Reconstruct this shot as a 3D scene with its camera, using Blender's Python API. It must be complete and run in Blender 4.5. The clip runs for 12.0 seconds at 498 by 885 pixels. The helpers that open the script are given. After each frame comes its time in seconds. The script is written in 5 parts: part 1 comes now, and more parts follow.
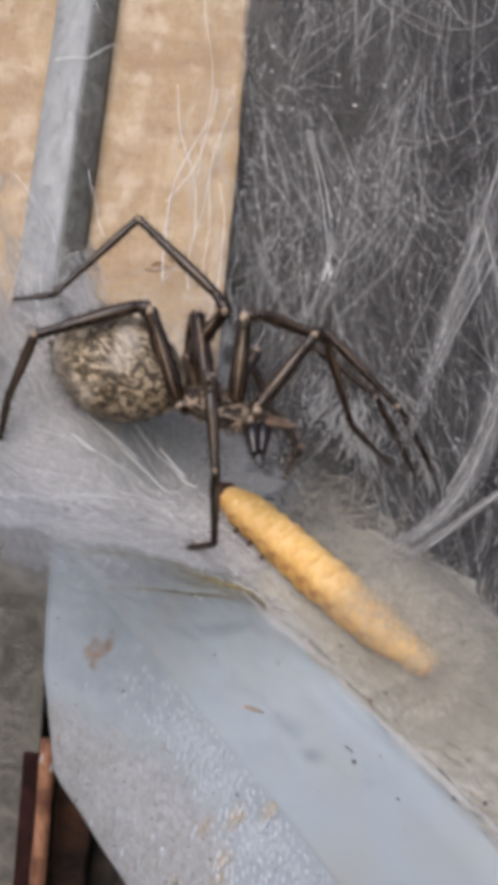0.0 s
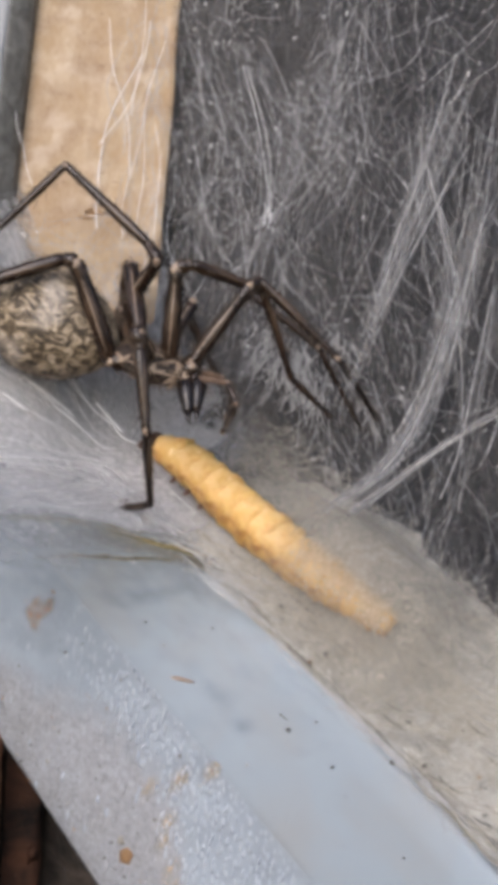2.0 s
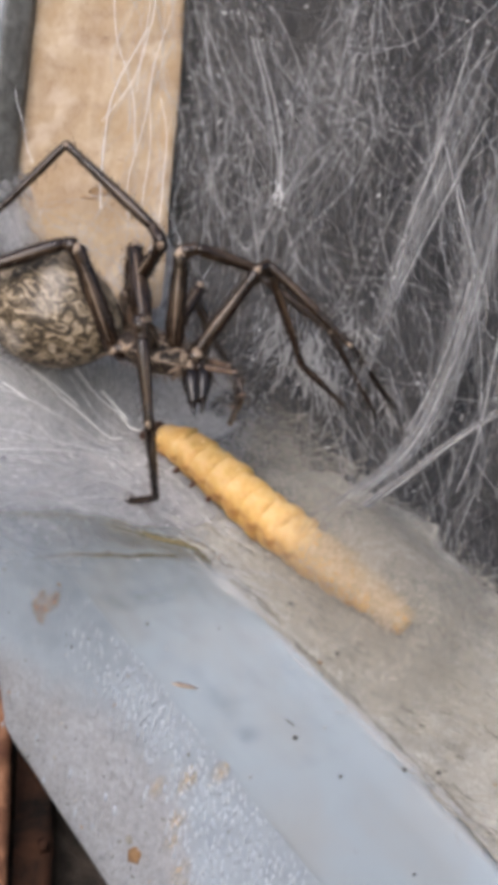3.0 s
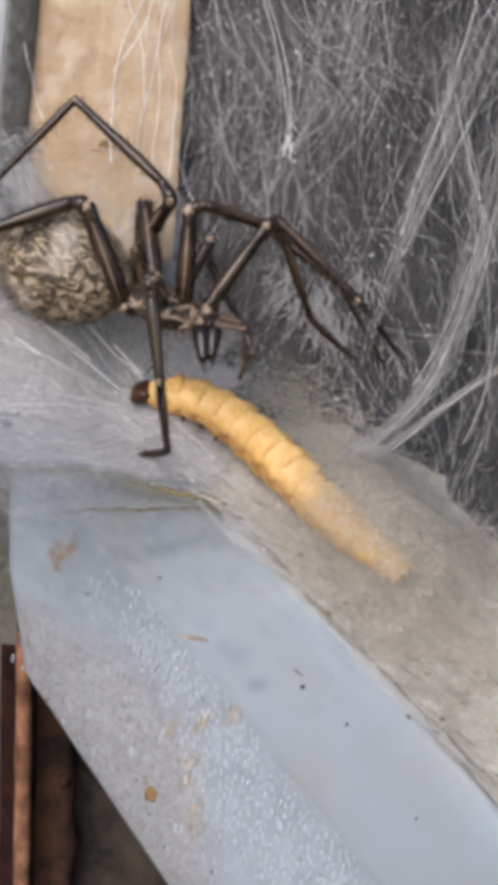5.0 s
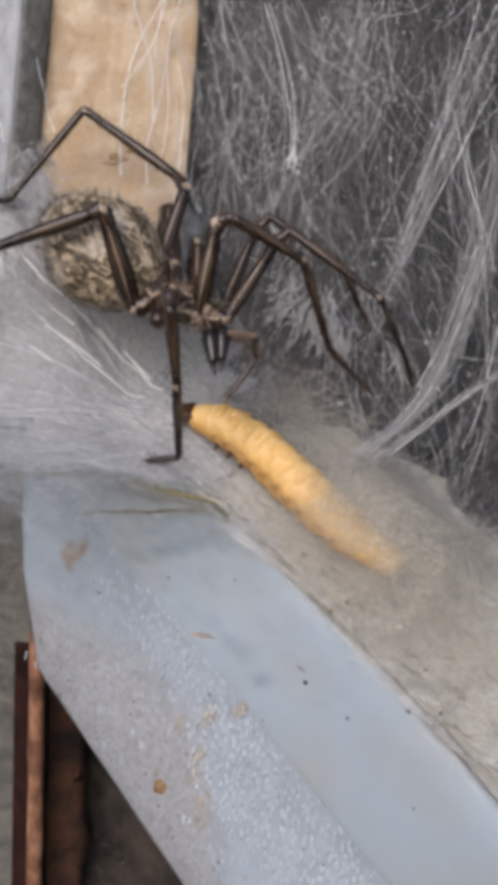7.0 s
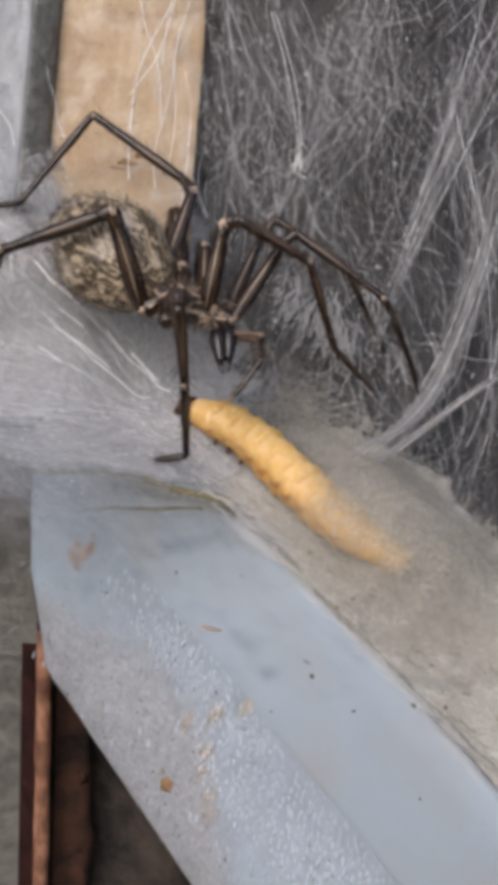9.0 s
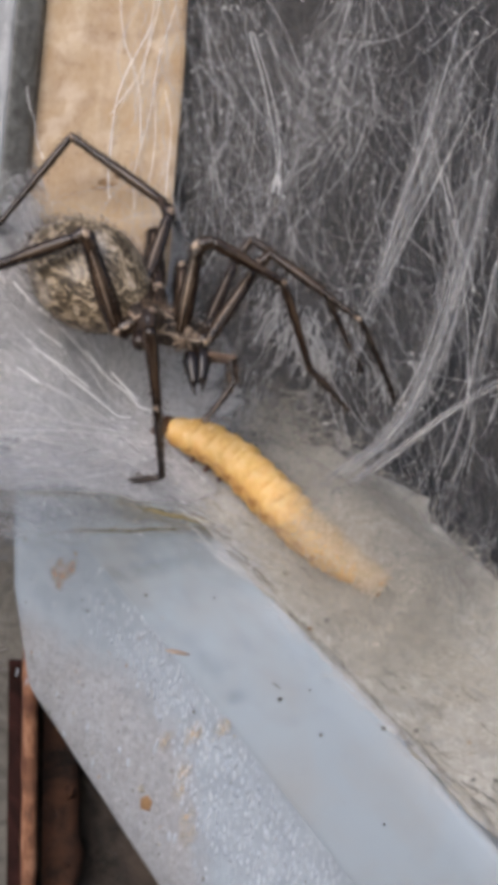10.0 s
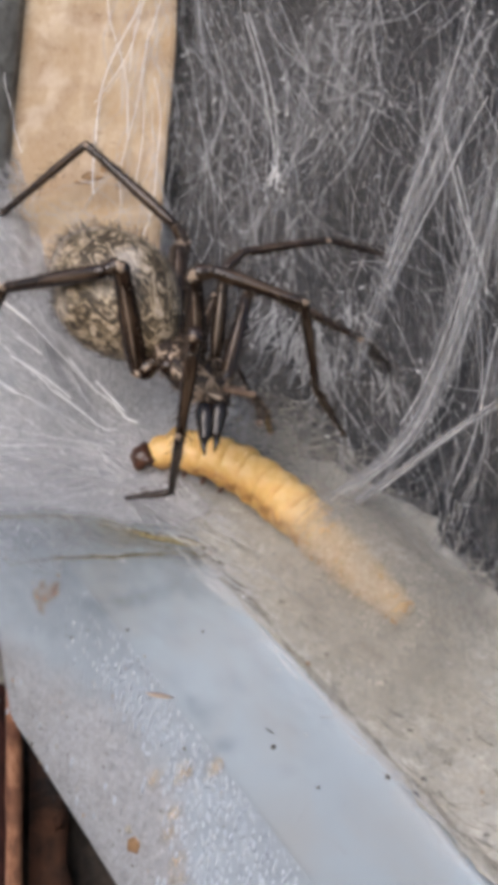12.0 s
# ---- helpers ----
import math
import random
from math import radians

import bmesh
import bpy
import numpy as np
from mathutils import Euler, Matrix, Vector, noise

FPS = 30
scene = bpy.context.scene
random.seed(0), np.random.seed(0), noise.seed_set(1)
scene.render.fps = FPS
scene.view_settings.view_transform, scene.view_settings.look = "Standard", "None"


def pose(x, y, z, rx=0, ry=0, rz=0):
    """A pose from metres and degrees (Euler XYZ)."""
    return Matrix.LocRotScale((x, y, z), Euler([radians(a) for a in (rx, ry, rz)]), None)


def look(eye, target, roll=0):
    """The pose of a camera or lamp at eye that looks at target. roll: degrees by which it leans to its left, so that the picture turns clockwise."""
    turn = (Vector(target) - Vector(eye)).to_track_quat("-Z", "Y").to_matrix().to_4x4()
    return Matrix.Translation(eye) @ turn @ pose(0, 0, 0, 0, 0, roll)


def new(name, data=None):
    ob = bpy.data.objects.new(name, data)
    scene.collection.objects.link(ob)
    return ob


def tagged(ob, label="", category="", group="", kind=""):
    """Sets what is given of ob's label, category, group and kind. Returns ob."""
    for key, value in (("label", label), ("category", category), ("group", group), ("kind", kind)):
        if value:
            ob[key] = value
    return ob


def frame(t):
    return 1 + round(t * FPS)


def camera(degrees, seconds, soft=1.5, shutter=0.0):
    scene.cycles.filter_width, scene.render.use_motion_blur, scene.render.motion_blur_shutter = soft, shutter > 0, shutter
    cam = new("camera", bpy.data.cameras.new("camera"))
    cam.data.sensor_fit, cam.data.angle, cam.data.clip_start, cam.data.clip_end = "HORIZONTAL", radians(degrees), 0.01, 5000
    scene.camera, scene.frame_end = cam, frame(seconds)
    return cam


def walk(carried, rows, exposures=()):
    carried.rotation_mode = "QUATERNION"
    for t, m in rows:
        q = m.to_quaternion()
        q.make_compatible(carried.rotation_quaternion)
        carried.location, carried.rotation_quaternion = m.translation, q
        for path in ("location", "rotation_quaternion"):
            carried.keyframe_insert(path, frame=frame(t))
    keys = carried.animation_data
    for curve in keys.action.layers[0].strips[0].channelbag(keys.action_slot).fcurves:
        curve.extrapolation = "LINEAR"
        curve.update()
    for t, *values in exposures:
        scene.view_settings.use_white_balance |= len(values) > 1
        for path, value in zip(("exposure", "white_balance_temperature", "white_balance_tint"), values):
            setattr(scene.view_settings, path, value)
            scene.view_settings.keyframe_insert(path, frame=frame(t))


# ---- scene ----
cam = camera(24, 12.0, soft=7.6, shutter=0.5)
walk(cam, [
    (0.0, pose(-0.00623, -0.10813, 0.01478, 87.39, -5.03, -0.83)),
    (0.5, pose(-0.00966, -0.10535, 0.02056, 85.68, -5.10, -1.74)),
    (1.0, pose(-0.00646, -0.10505, 0.01901, 85.11, -4.48, -1.53)),
    (1.5, pose(-0.00329, -0.10562, 0.01774, 84.25, -4.17, -1.29)),
    (2.0, pose(-0.00196, -0.10467, 0.01791, 83.62, -4.04, -1.54)),
    (2.5, pose(0.00020, -0.10289, 0.01897, 82.56, -3.67, -0.76)),
    (2.7, pose(-0.00063, -0.10145, 0.01946, 82.17, -3.68, -0.52)),
    (4.3, pose(0.00425, -0.09968, 0.02249, 79.15, -3.03, 1.71)),
    (4.5, pose(0.00151, -0.10005, 0.02334, 78.48, -3.11, 1.10)),
    (5.0, pose(0.00054, -0.10187, 0.02237, 78.16, -3.20, 0.83)),
    (5.5, pose(0.00000, -0.10271, 0.02183, 77.98, -3.33, 0.71)),
    (6.0, pose(0.00043, -0.10296, 0.02248, 77.90, -3.20, 0.68)),
    (6.5, pose(0.00088, -0.10361, 0.02262, 78.09, -3.28, 0.98)),
    (7.0, pose(0.00096, -0.10510, 0.02353, 78.08, -3.07, 1.32)),
    (7.2, pose(0.00159, -0.10581, 0.02455, 77.87, -2.53, 1.95)),
    (9.0, pose(0.00066, -0.10671, 0.02212, 78.96, -3.05, 1.41)),
    (9.5, pose(0.00056, -0.10608, 0.02227, 79.15, -3.15, 1.54)),
    (10.0, pose(0.00475, -0.10642, 0.02396, 79.02, -2.78, 2.49)),
    (10.5, pose(0.00385, -0.10487, 0.02380, 79.10, -2.64, 2.45)),
    (11.0, pose(0.00502, -0.10191, 0.02472, 79.14, -2.45, 2.97)),
    (11.5, pose(0.00604, -0.09928, 0.02458, 78.86, -2.62, 3.20)),
    (12.0, pose(0.00592, -0.09776, 0.02464, 78.48, -2.65, 3.11)),
], exposures=((0.0, 0.40), (0.5, 0.41), (2.0, 0.47), (4.5, 0.49), (6.0, 0.42), (7.0, 0.36), (9.0, 0.33), (10.5, 0.37), (11.5, 0.41), (12.0, 0.47)))

# ---- light ----
SUN = (-0.28, -0.78, 0.57)          # towards the soft daylight
world = bpy.data.worlds.new("sky")
scene.world = world
world.use_nodes = True
wn = world.node_tree
sky = wn.nodes.new("ShaderNodeTexSky")
sky.sky_type, sky.sun_disc = "NISHITA", False
sky.sun_elevation = math.asin(SUN[2] / math.sqrt(sum(a * a for a in SUN)))
sky.sun_rotation = math.atan2(SUN[0], SUN[1])
sky.dust_density, sky.ozone_density = 3.0, 1.0
wn.links.new(sky.outputs[0], wn.nodes["Background"].inputs[0])
wn.nodes["Background"].inputs[1].default_value = 0.15
lamp = bpy.data.lights.new("sun", "SUN")
lamp.energy, lamp.angle, lamp.color = 1.2, radians(50), (0.975, 0.97, 1.17)
sun = new("sun", lamp)
sun.matrix_world = look(SUN, (0, 0, 0))

MM = 0.001

# ---- frame of the silk sheet that is spun over the bar: along the bar (s), across (u), off the sheet (n), in mm ----
BAR_O = Vector((-5.424, -24.86, -8.257))
BAR_S = Vector((0.6676, -0.5768, -0.4708))
BAR_U = Vector((0.6243, 0.7782, -0.0681))
BAR_N = Vector((0.4057, -0.2485, 0.8796))


def bar_point(s, u, n):
    return BAR_O + BAR_S * s + BAR_U * u + BAR_N * n


def sheet_height(s, u):
    """How high the silk sheet lies over its own flat plane."""
    sag = 4.6 * math.exp(-((s + 34) / 6) ** 2 - ((u - 1.5) / 7) ** 2) + 2.6 * math.exp(-((s + 44) / 4) ** 2 - ((u - 5) / 4) ** 2)
    return 0.6 + max(0.0, u - 18) * 0.55 + max(0.0, -27 - s) * 0.72 - sag       # it sags under the hind feet


# ---- frame of the painted bar's face: along its upper border (s), up across it (u), off it (n), in mm ----
PLATE_S, PLATE_U, PLATE_N = Vector((0.6711, -0.4767, -0.5677)), Vector((0.5502, -0.1929, 0.8124)), Vector((-0.4968, -0.8576, 0.1329))
PLATE_O = Vector((-6.727, -1.378, -16.387))


def ease(x):
    x = min(1.0, max(0.0, x))
    return x * x * (3 - 2 * x)


def rim(u):
    """Where along the bar the dense silk sheet ends, for each place across it."""
    return float(np.interp(u, (-12, -4, 0, 6, 9, 11, 14, 17, 20.6, 23, 30), (-22, -19.6, -18.2, -17.5, -16.6, -15.4, -13.7, -12.4, -10.1, -5.0, 4.0)))


def hem(s, u):
    """The dense sheet thins out to nothing past its rim: 1 to 0."""
    return ease((rim(u) + 0.4 - s + 0.9 * noise.noise(Vector((s * 0.4, u * 0.4, 5)))) / 2.6)


# ---- materials ----
def material(name, rough=0.6, metal=0.0):
    m = bpy.data.materials.new(name)
    m.use_nodes = True
    b = m.node_tree.nodes["Principled BSDF"]
    b.inputs["Roughness"].default_value = rough
    b.inputs["Metallic"].default_value = metal
    return m, m.node_tree, b


def node(tree, kind, **values):
    n = tree.nodes.new(kind)
    for key, value in values.items():
        n.inputs[key.replace("_", " ")].default_value = value
    return n


def coords(tree, scale=(1, 1, 1), rot=(0, 0, 0)):
    """Object coordinates in millimetres."""
    tc = tree.nodes.new("ShaderNodeTexCoord")
    mp = tree.nodes.new("ShaderNodeMapping")
    mp.inputs["Scale"].default_value = [1000 * a for a in scale]
    mp.inputs["Rotation"].default_value = rot
    tree.links.new(tc.outputs["Object"], mp.inputs["Vector"])
    return mp.outputs["Vector"]


def noise_tex(tree, vec, scale, detail=4.0, rough=0.55, distort=0.0):
    n = node(tree, "ShaderNodeTexNoise", Scale=scale, Detail=detail, Roughness=rough, Distortion=distort)
    tree.links.new(vec, n.inputs["Vector"])
    return n.outputs["Fac"]


def ramp(tree, fac, stops):
    r = tree.nodes.new("ShaderNodeValToRGB")
    e = r.color_ramp.elements
    while len(e) < len(stops):
        e.new(0.5)
    for el, (p, c) in zip(e, stops):
        el.position = p
        el.color = (*c, 1) if len(c) == 3 else c
    tree.links.new(fac, r.inputs["Fac"])
    return r.outputs["Color"]


def mixed(tree, fac, a, b, how="MIX"):
    m = tree.nodes.new("ShaderNodeMix")
    m.data_type, m.blend_type = "RGBA", how
    for sock, val in ((m.inputs[0], fac), (m.inputs[6], a), (m.inputs[7], b)):
        if isinstance(val, (int, float)):
            sock.default_value = val
        elif isinstance(val, tuple):
            sock.default_value = (*val, 1)
        else:
            tree.links.new(val, sock)
    return m.outputs[2]


def bump(tree, bsdf, height, strength, distance_mm):
    b = node(tree, "ShaderNodeBump", Strength=strength, Distance=distance_mm * MM)
    tree.links.new(height, b.inputs["Height"])
    tree.links.new(b.outputs["Normal"], bsdf.inputs["Normal"])


def grey(v):
    return (v, v, v)


def wood_material():
    m, t, b = material("sawn_pine", 0.75)
    v = coords(t, (1, 1, 0.12))
    grain = noise_tex(t, v, 0.9, 6, 0.65, 0.6)
    blot = noise_tex(t, coords(t, (1, 1, 0.8)), 0.24, 4, 0.6, 0.5)
    fine = noise_tex(t, coords(t, (1.6, 1.6, 0.35)), 3.0, 4, 0.7)
    c = ramp(t, grain, [(0.25, (0.23, 0.15, 0.078)), (0.5, (0.34, 0.245, 0.142)), (0.8, (0.44, 0.335, 0.215))])
    c = mixed(t, ramp(t, blot, [(0.46, grey(0.0)), (0.62, grey(0.85))]), c, (0.265, 0.165, 0.08))
    knots = noise_tex(t, coords(t, (0.6, 1, 1.0)), 0.22, 3, 0.55, 0.8)
    c = mixed(t, ramp(t, knots, [(0.48, grey(0.0)), (0.66, grey(0.8))]), c, (0.19, 0.11, 0.055))
    pale = noise_tex(t, coords(t, (1, 1, 0.3)), 0.22, 5, 0.7, 0.8)
    c = mixed(t, ramp(t, pale, [(0.52, grey(0.0)), (0.75, grey(0.6))]), c, (0.54, 0.455, 0.335))
    c = mixed(t, 0.35, c, ramp(t, fine, [(0.3, (0.31, 0.22, 0.13)), (0.65, (0.52, 0.43, 0.32))]))
    soft = noise_tex(t, coords(t, (1, 1, 0.9), (0.2, 0, 0.3)), 0.33, 3, 0.5, 0.4)
    c = mixed(t, ramp(t, soft, [(0.53, grey(0.0)), (0.66, grey(0.5))]), c, (0.31, 0.205, 0.105))
    c = mixed(t, ramp(t, soft, [(0.32, grey(0.5)), (0.46, grey(0.0))]), c, (0.52, 0.43, 0.33))
    pits = noise_tex(t, coords(t, (1, 1, 1.6)), 0.8, 4, 0.6, 0.6)
    c = mixed(t, ramp(t, pits, [(0.64, grey(0.0)), (0.72, grey(0.7))]), c, (0.17, 0.10, 0.055))
    t.links.new(c, b.inputs["Base Color"])
    bump(t, b, fine, 0.5, 0.25)
    return m


def paint_material(name, base, dirt, rough, bump_mm=0.05, spec=0.5):
    m, t, b = material(name, rough)
    b.inputs["Specular IOR Level"].default_value = spec
    v = coords(t)
    big = noise_tex(t, v, 0.09, 5, 0.6, 0.6)
    fine = noise_tex(t, v, 1.6, 5, 0.65)
    c = mixed(t, ramp(t, big, [(0.42, grey(0.0)), (0.66, grey(0.9))]), base, dirt)
    c = mixed(t, ramp(t, fine, [(0.6, grey(0.0)), (0.78, grey(0.5))]), c, tuple(0.5 * a for a in dirt))
    t.links.new(c, b.inputs["Base Color"])
    bump(t, b, fine, 0.35, bump_mm)
    return m


def metal_material():
    """Dull zinc, streaked and speckled along its length."""
    m, t, b = material("grey_metal", 0.6)
    streak = noise_tex(t, coords(t, (1.2, 1.2, 0.08)), 0.8, 6, 0.7, 0.4)
    spot = noise_tex(t, coords(t, (1, 1, 0.6)), 0.9, 6, 0.75)
    c = ramp(t, streak, [(0.3, (0.165, 0.169, 0.172)), (0.5, (0.235, 0.243, 0.248)), (0.7, (0.30, 0.308, 0.314))])
    c = mixed(t, ramp(t, spot, [(0.58, grey(0.0)), (0.7, grey(0.6))]), c, (0.12, 0.11, 0.095))
    c = mixed(t, ramp(t, spot, [(0.28, grey(0.6)), (0.4, grey(0.0))]), c, (0.52, 0.52, 0.50))
    t.links.new(c, b.inputs["Base Color"])
    bump(t, b, spot, 0.5, 0.15)
    return m


def dark_material(name, lo, hi, rough=0.9, scale=0.12, spec=0.5):
    m, t, b = material(name, rough)
    b.inputs["Specular IOR Level"].default_value = spec
    v = coords(t)
    c = ramp(t, noise_tex(t, v, scale, 6, 0.65, 0.8), [(0.35, lo), (0.7, hi)])
    t.links.new(c, b.inputs["Base Color"])
    bump(t, b, noise_tex(t, v, 1.2, 4), 0.6, 0.4)
    return m


def rust_material():
    """Rusty iron: orange scale with darker bands and pits."""
    m, t, b = material("rusty_iron", 0.8)
    b.inputs["Specular IOR Level"].default_value = 0.2
    band = noise_tex(t, coords(t, (0.3, 0.3, 1)), 0.16, 3, 0.5)
    scale = noise_tex(t, coords(t, (1, 1, 0.45)), 0.9, 6, 0.7)
    c = ramp(t, scale, [(0.36, (0.11, 0.052, 0.034)), (0.5, (0.225, 0.11, 0.064)), (0.66, (0.31, 0.17, 0.11))])
    c = mixed(t, ramp(t, band, [(0.50, grey(0.0)), (0.62, grey(0.85))]), c, (0.075, 0.032, 0.022))
    t.links.new(c, b.inputs["Base Color"])
    bump(t, b, scale, 0.4, 0.15)
    return m


def dust_material():
    """Matted dust and silk: fine fibres over broad pale and dark patches."""
    m, t, b = material("silky_dust", 0.95)
    v = coords(t)
    c = ramp(t, noise_tex(t, v, 0.14, 6, 0.7, 0.8), [(0.32, (0.19, 0.178, 0.152)), (0.55, (0.31, 0.297, 0.262)), (0.75, (0.40, 0.386, 0.348))])
    fib = noise_tex(t, coords(t, (1, 0.22, 1), (0.4, 0.3, 0.7)), 1.3, 6, 0.7, 2.0)
    c = mixed(t, ramp(t, fib, [(0.50, grey(0.0)), (0.72, grey(0.7))]), c, (0.55, 0.53, 0.48))
    c = mixed(t, ramp(t, noise_tex(t, v, 0.7, 5, 0.7), [(0.60, grey(0.0)), (0.75, grey(0.4))]), c, (0.17, 0.15, 0.12))
    t.links.new(c, b.inputs["Base Color"])
    bump(t, b, fib, 0.8, 0.3)
    return m


def silk_material(name, tone, thin=0.25):
    m, t, b = material(name, 0.4)
    b.inputs["Base Color"].default_value = (*tone, 1)
    b.inputs["Specular IOR Level"].default_value = 0.6
    tr = t.nodes.new("ShaderNodeBsdfTransparent")
    mx = t.nodes.new("ShaderNodeMixShader")
    mx.inputs[0].default_value = 1 - thin
    t.links.new(tr.outputs[0], mx.inputs[1])
    t.links.new(b.outputs[0], mx.inputs[2])
    t.links.new(mx.outputs[0], t.nodes["Material Output"].inputs[0])
    return m


def film_material(name, tone, dusty, lo, hi, scale=0.35, rot=(0, 0, 0), stretch=(1, 1, 1), sheer=0.5):
    """A silk film: fibres and gaps let through what lies below."""
    m, t, b = material(name, 0.75)
    v = coords(t)
    f = noise_tex(t, v, scale, 8, 0.7, 1.2)
    fib = noise_tex(t, coords(t, stretch, rot), 1.4, 6, 0.75, 2.0)
    c = mixed(t, noise_tex(t, v, 0.12, 3), tone, dusty)
    c = mixed(t, ramp(t, noise_tex(t, v, 1.7, 6, 0.7), [(0.38, grey(0.28)), (0.52, grey(0.0))]), c, tuple(0.5 * a for a in dusty))
    c = mixed(t, ramp(t, fib, [(0.52, grey(0.0)), (0.68, grey(0.5))]), c, tuple(min(0.85, 1.25 * a) for a in tone))
    t.links.new(c, b.inputs["Base Color"])
    mul = t.nodes.new("ShaderNodeMath")
    mul.operation = "ADD"
    t.links.new(ramp(t, f, [(0.3, grey(lo)), (0.75, grey(hi))]), mul.inputs[0])
    t.links.new(ramp(t, fib, [(0.45, grey(0.0)), (0.75, grey(0.35))]), mul.inputs[1])
    edge = t.nodes.new("ShaderNodeAttribute")
    edge.attribute_name = "cover"
    thin = t.nodes.new("ShaderNodeMath")
    thin.operation, thin.use_clamp = "MULTIPLY", True
    t.links.new(mul.outputs[0], thin.inputs[0])
    t.links.new(edge.outputs["Fac"], thin.inputs[1])
    tr = t.nodes.new("ShaderNodeBsdfTransparent")
    mx = t.nodes.new("ShaderNodeMixShader")
    t.links.new(thin.outputs[0], mx.inputs[0])
    through_light = t.nodes.new("ShaderNodeBsdfTranslucent")
    t.links.new(c, through_light.inputs[0])
    both = t.nodes.new("ShaderNodeMixShader")
    both.inputs[0].default_value = sheer
    t.links.new(b.outputs[0], both.inputs[1])
    t.links.new(through_light.outputs[0], both.inputs[2])
    t.links.new(tr.outputs[0], mx.inputs[1])
    t.links.new(both.outputs[0], mx.inputs[2])
    t.links.new(mx.outputs[0], t.nodes["Material Output"].inputs[0])
    return m


def side_material():
    """Hammered paint that glints, dull under dust below a ragged line."""
    m, t, b = material("hammered_grey_paint", 0.3)
    v = coords(t)
    sep = t.nodes.new("ShaderNodeSeparateXYZ")
    t.links.new(v, sep.inputs[0])

    def calc(op, a, c):
        k = t.nodes.new("ShaderNodeMath")
        k.operation = op
        for i, val in enumerate((a, c)):
            if isinstance(val, (int, float)):
                k.inputs[i].default_value = val
            else:
                t.links.new(val, k.inputs[i])
        return k.outputs[0]
    wob = noise_tex(t, v, 0.35, 6, 0.7)
    drop = calc("MULTIPLY", calc("MAXIMUM", calc("SUBTRACT", sep.outputs[0], 9.0), 0.0), 0.8)
    rise = calc("MULTIPLY", calc("MAXIMUM", calc("SUBTRACT", 1.0, sep.outputs[0]), 0.0), 0.42)
    edge = calc("ADD", calc("ADD", calc("ADD", calc("ADD", sep.outputs[1], 3.4), rise), drop), calc("MULTIPLY", wob, 6.0))
    clean = ramp(t, calc("MULTIPLY", edge, 0.22), [(0.0, grey(0.0)), (0.85, grey(1.0))])
    spots = noise_tex(t, v, 1.1, 8, 0.75)
    dust = ramp(t, spots, [(0.30, (0.155, 0.15, 0.15)), (0.44, (0.24, 0.25, 0.27)), (0.72, (0.335, 0.352, 0.385))])
    dust = mixed(t, ramp(t, noise_tex(t, v, 0.22, 5, 0.6), [(0.42, grey(0.0)), (0.68, grey(0.7))]), dust, (0.225, 0.226, 0.235))
    dust = mixed(t, ramp(t, noise_tex(t, v, 0.55, 6, 0.75), [(0.63, grey(0.0)), (0.72, grey(0.4))]), dust, (0.16, 0.125, 0.10))
    grain = noise_tex(t, v, 2.6, 4, 0.7)
    dust = mixed(t, ramp(t, grain, [(0.36, grey(0.45)), (0.47, grey(0.0))]), dust, (0.125, 0.122, 0.125))
    dust = mixed(t, ramp(t, grain, [(0.56, grey(0.0)), (0.68, grey(0.35))]), dust, (0.48, 0.49, 0.51))
    paint = ramp(t, noise_tex(t, v, 0.25, 5), [(0.3, (0.211, 0.247, 0.285)), (0.7, (0.274, 0.318, 0.365))])
    c = mixed(t, clean, dust, paint)
    t.links.new(c, b.inputs["Base Color"])
    t.links.new(ramp(t, clean, [(0.0, grey(0.7)), (1.0, grey(0.5))]), b.inputs["Roughness"])
    vo = node(t, "ShaderNodeTexVoronoi", Scale=5.0, Randomness=1.0)
    t.links.new(coords(t, (1.0, 0.5, 1.0), (0, 0, -0.3)), vo.inputs["Vector"])
    # metal flakes under a clear coat, each with a tilt of its own
    geo = t.nodes.new("ShaderNodeNewGeometry")

    def vec(op, a, c):
        k = t.nodes.new("ShaderNodeVectorMath")
        k.operation = op
        t.links.new(a, k.inputs[0])
        if isinstance(c, tuple):
            k.inputs[1].default_value = c
        elif c is not None:
            t.links.new(c, k.inputs[1])
        return k.outputs[0]
    tilt = vec("MULTIPLY", vec("SUBTRACT", vo.outputs["Color"], (0.5, 0.5, 0.5)), (1.3, 1.3, 1.3))
    t.links.new(vec("NORMALIZE", vec("ADD", geo.outputs["Normal"], tilt), None), b.inputs["Coat Normal"])
    bare = ramp(t, calc("MULTIPLY", calc("ADD", sep.outputs[0], 8.0), 0.09), [(0.0, grey(0.08)), (1.0, grey(1.0))])
    t.links.new(mixed(t, 1.0, ramp(t, clean, [(0.0, grey(0.02)), (0.8, grey(0.16))]), bare, "MULTIPLY"), b.inputs["Coat Weight"])
    b.inputs["Coat Roughness"].default_value = 0.36
    b.inputs["Coat IOR"].default_value = 2.4
    b.inputs["Specular IOR Level"].default_value = 0.3
    bump(t, b, spots, 0.7, 0.15)
    return m


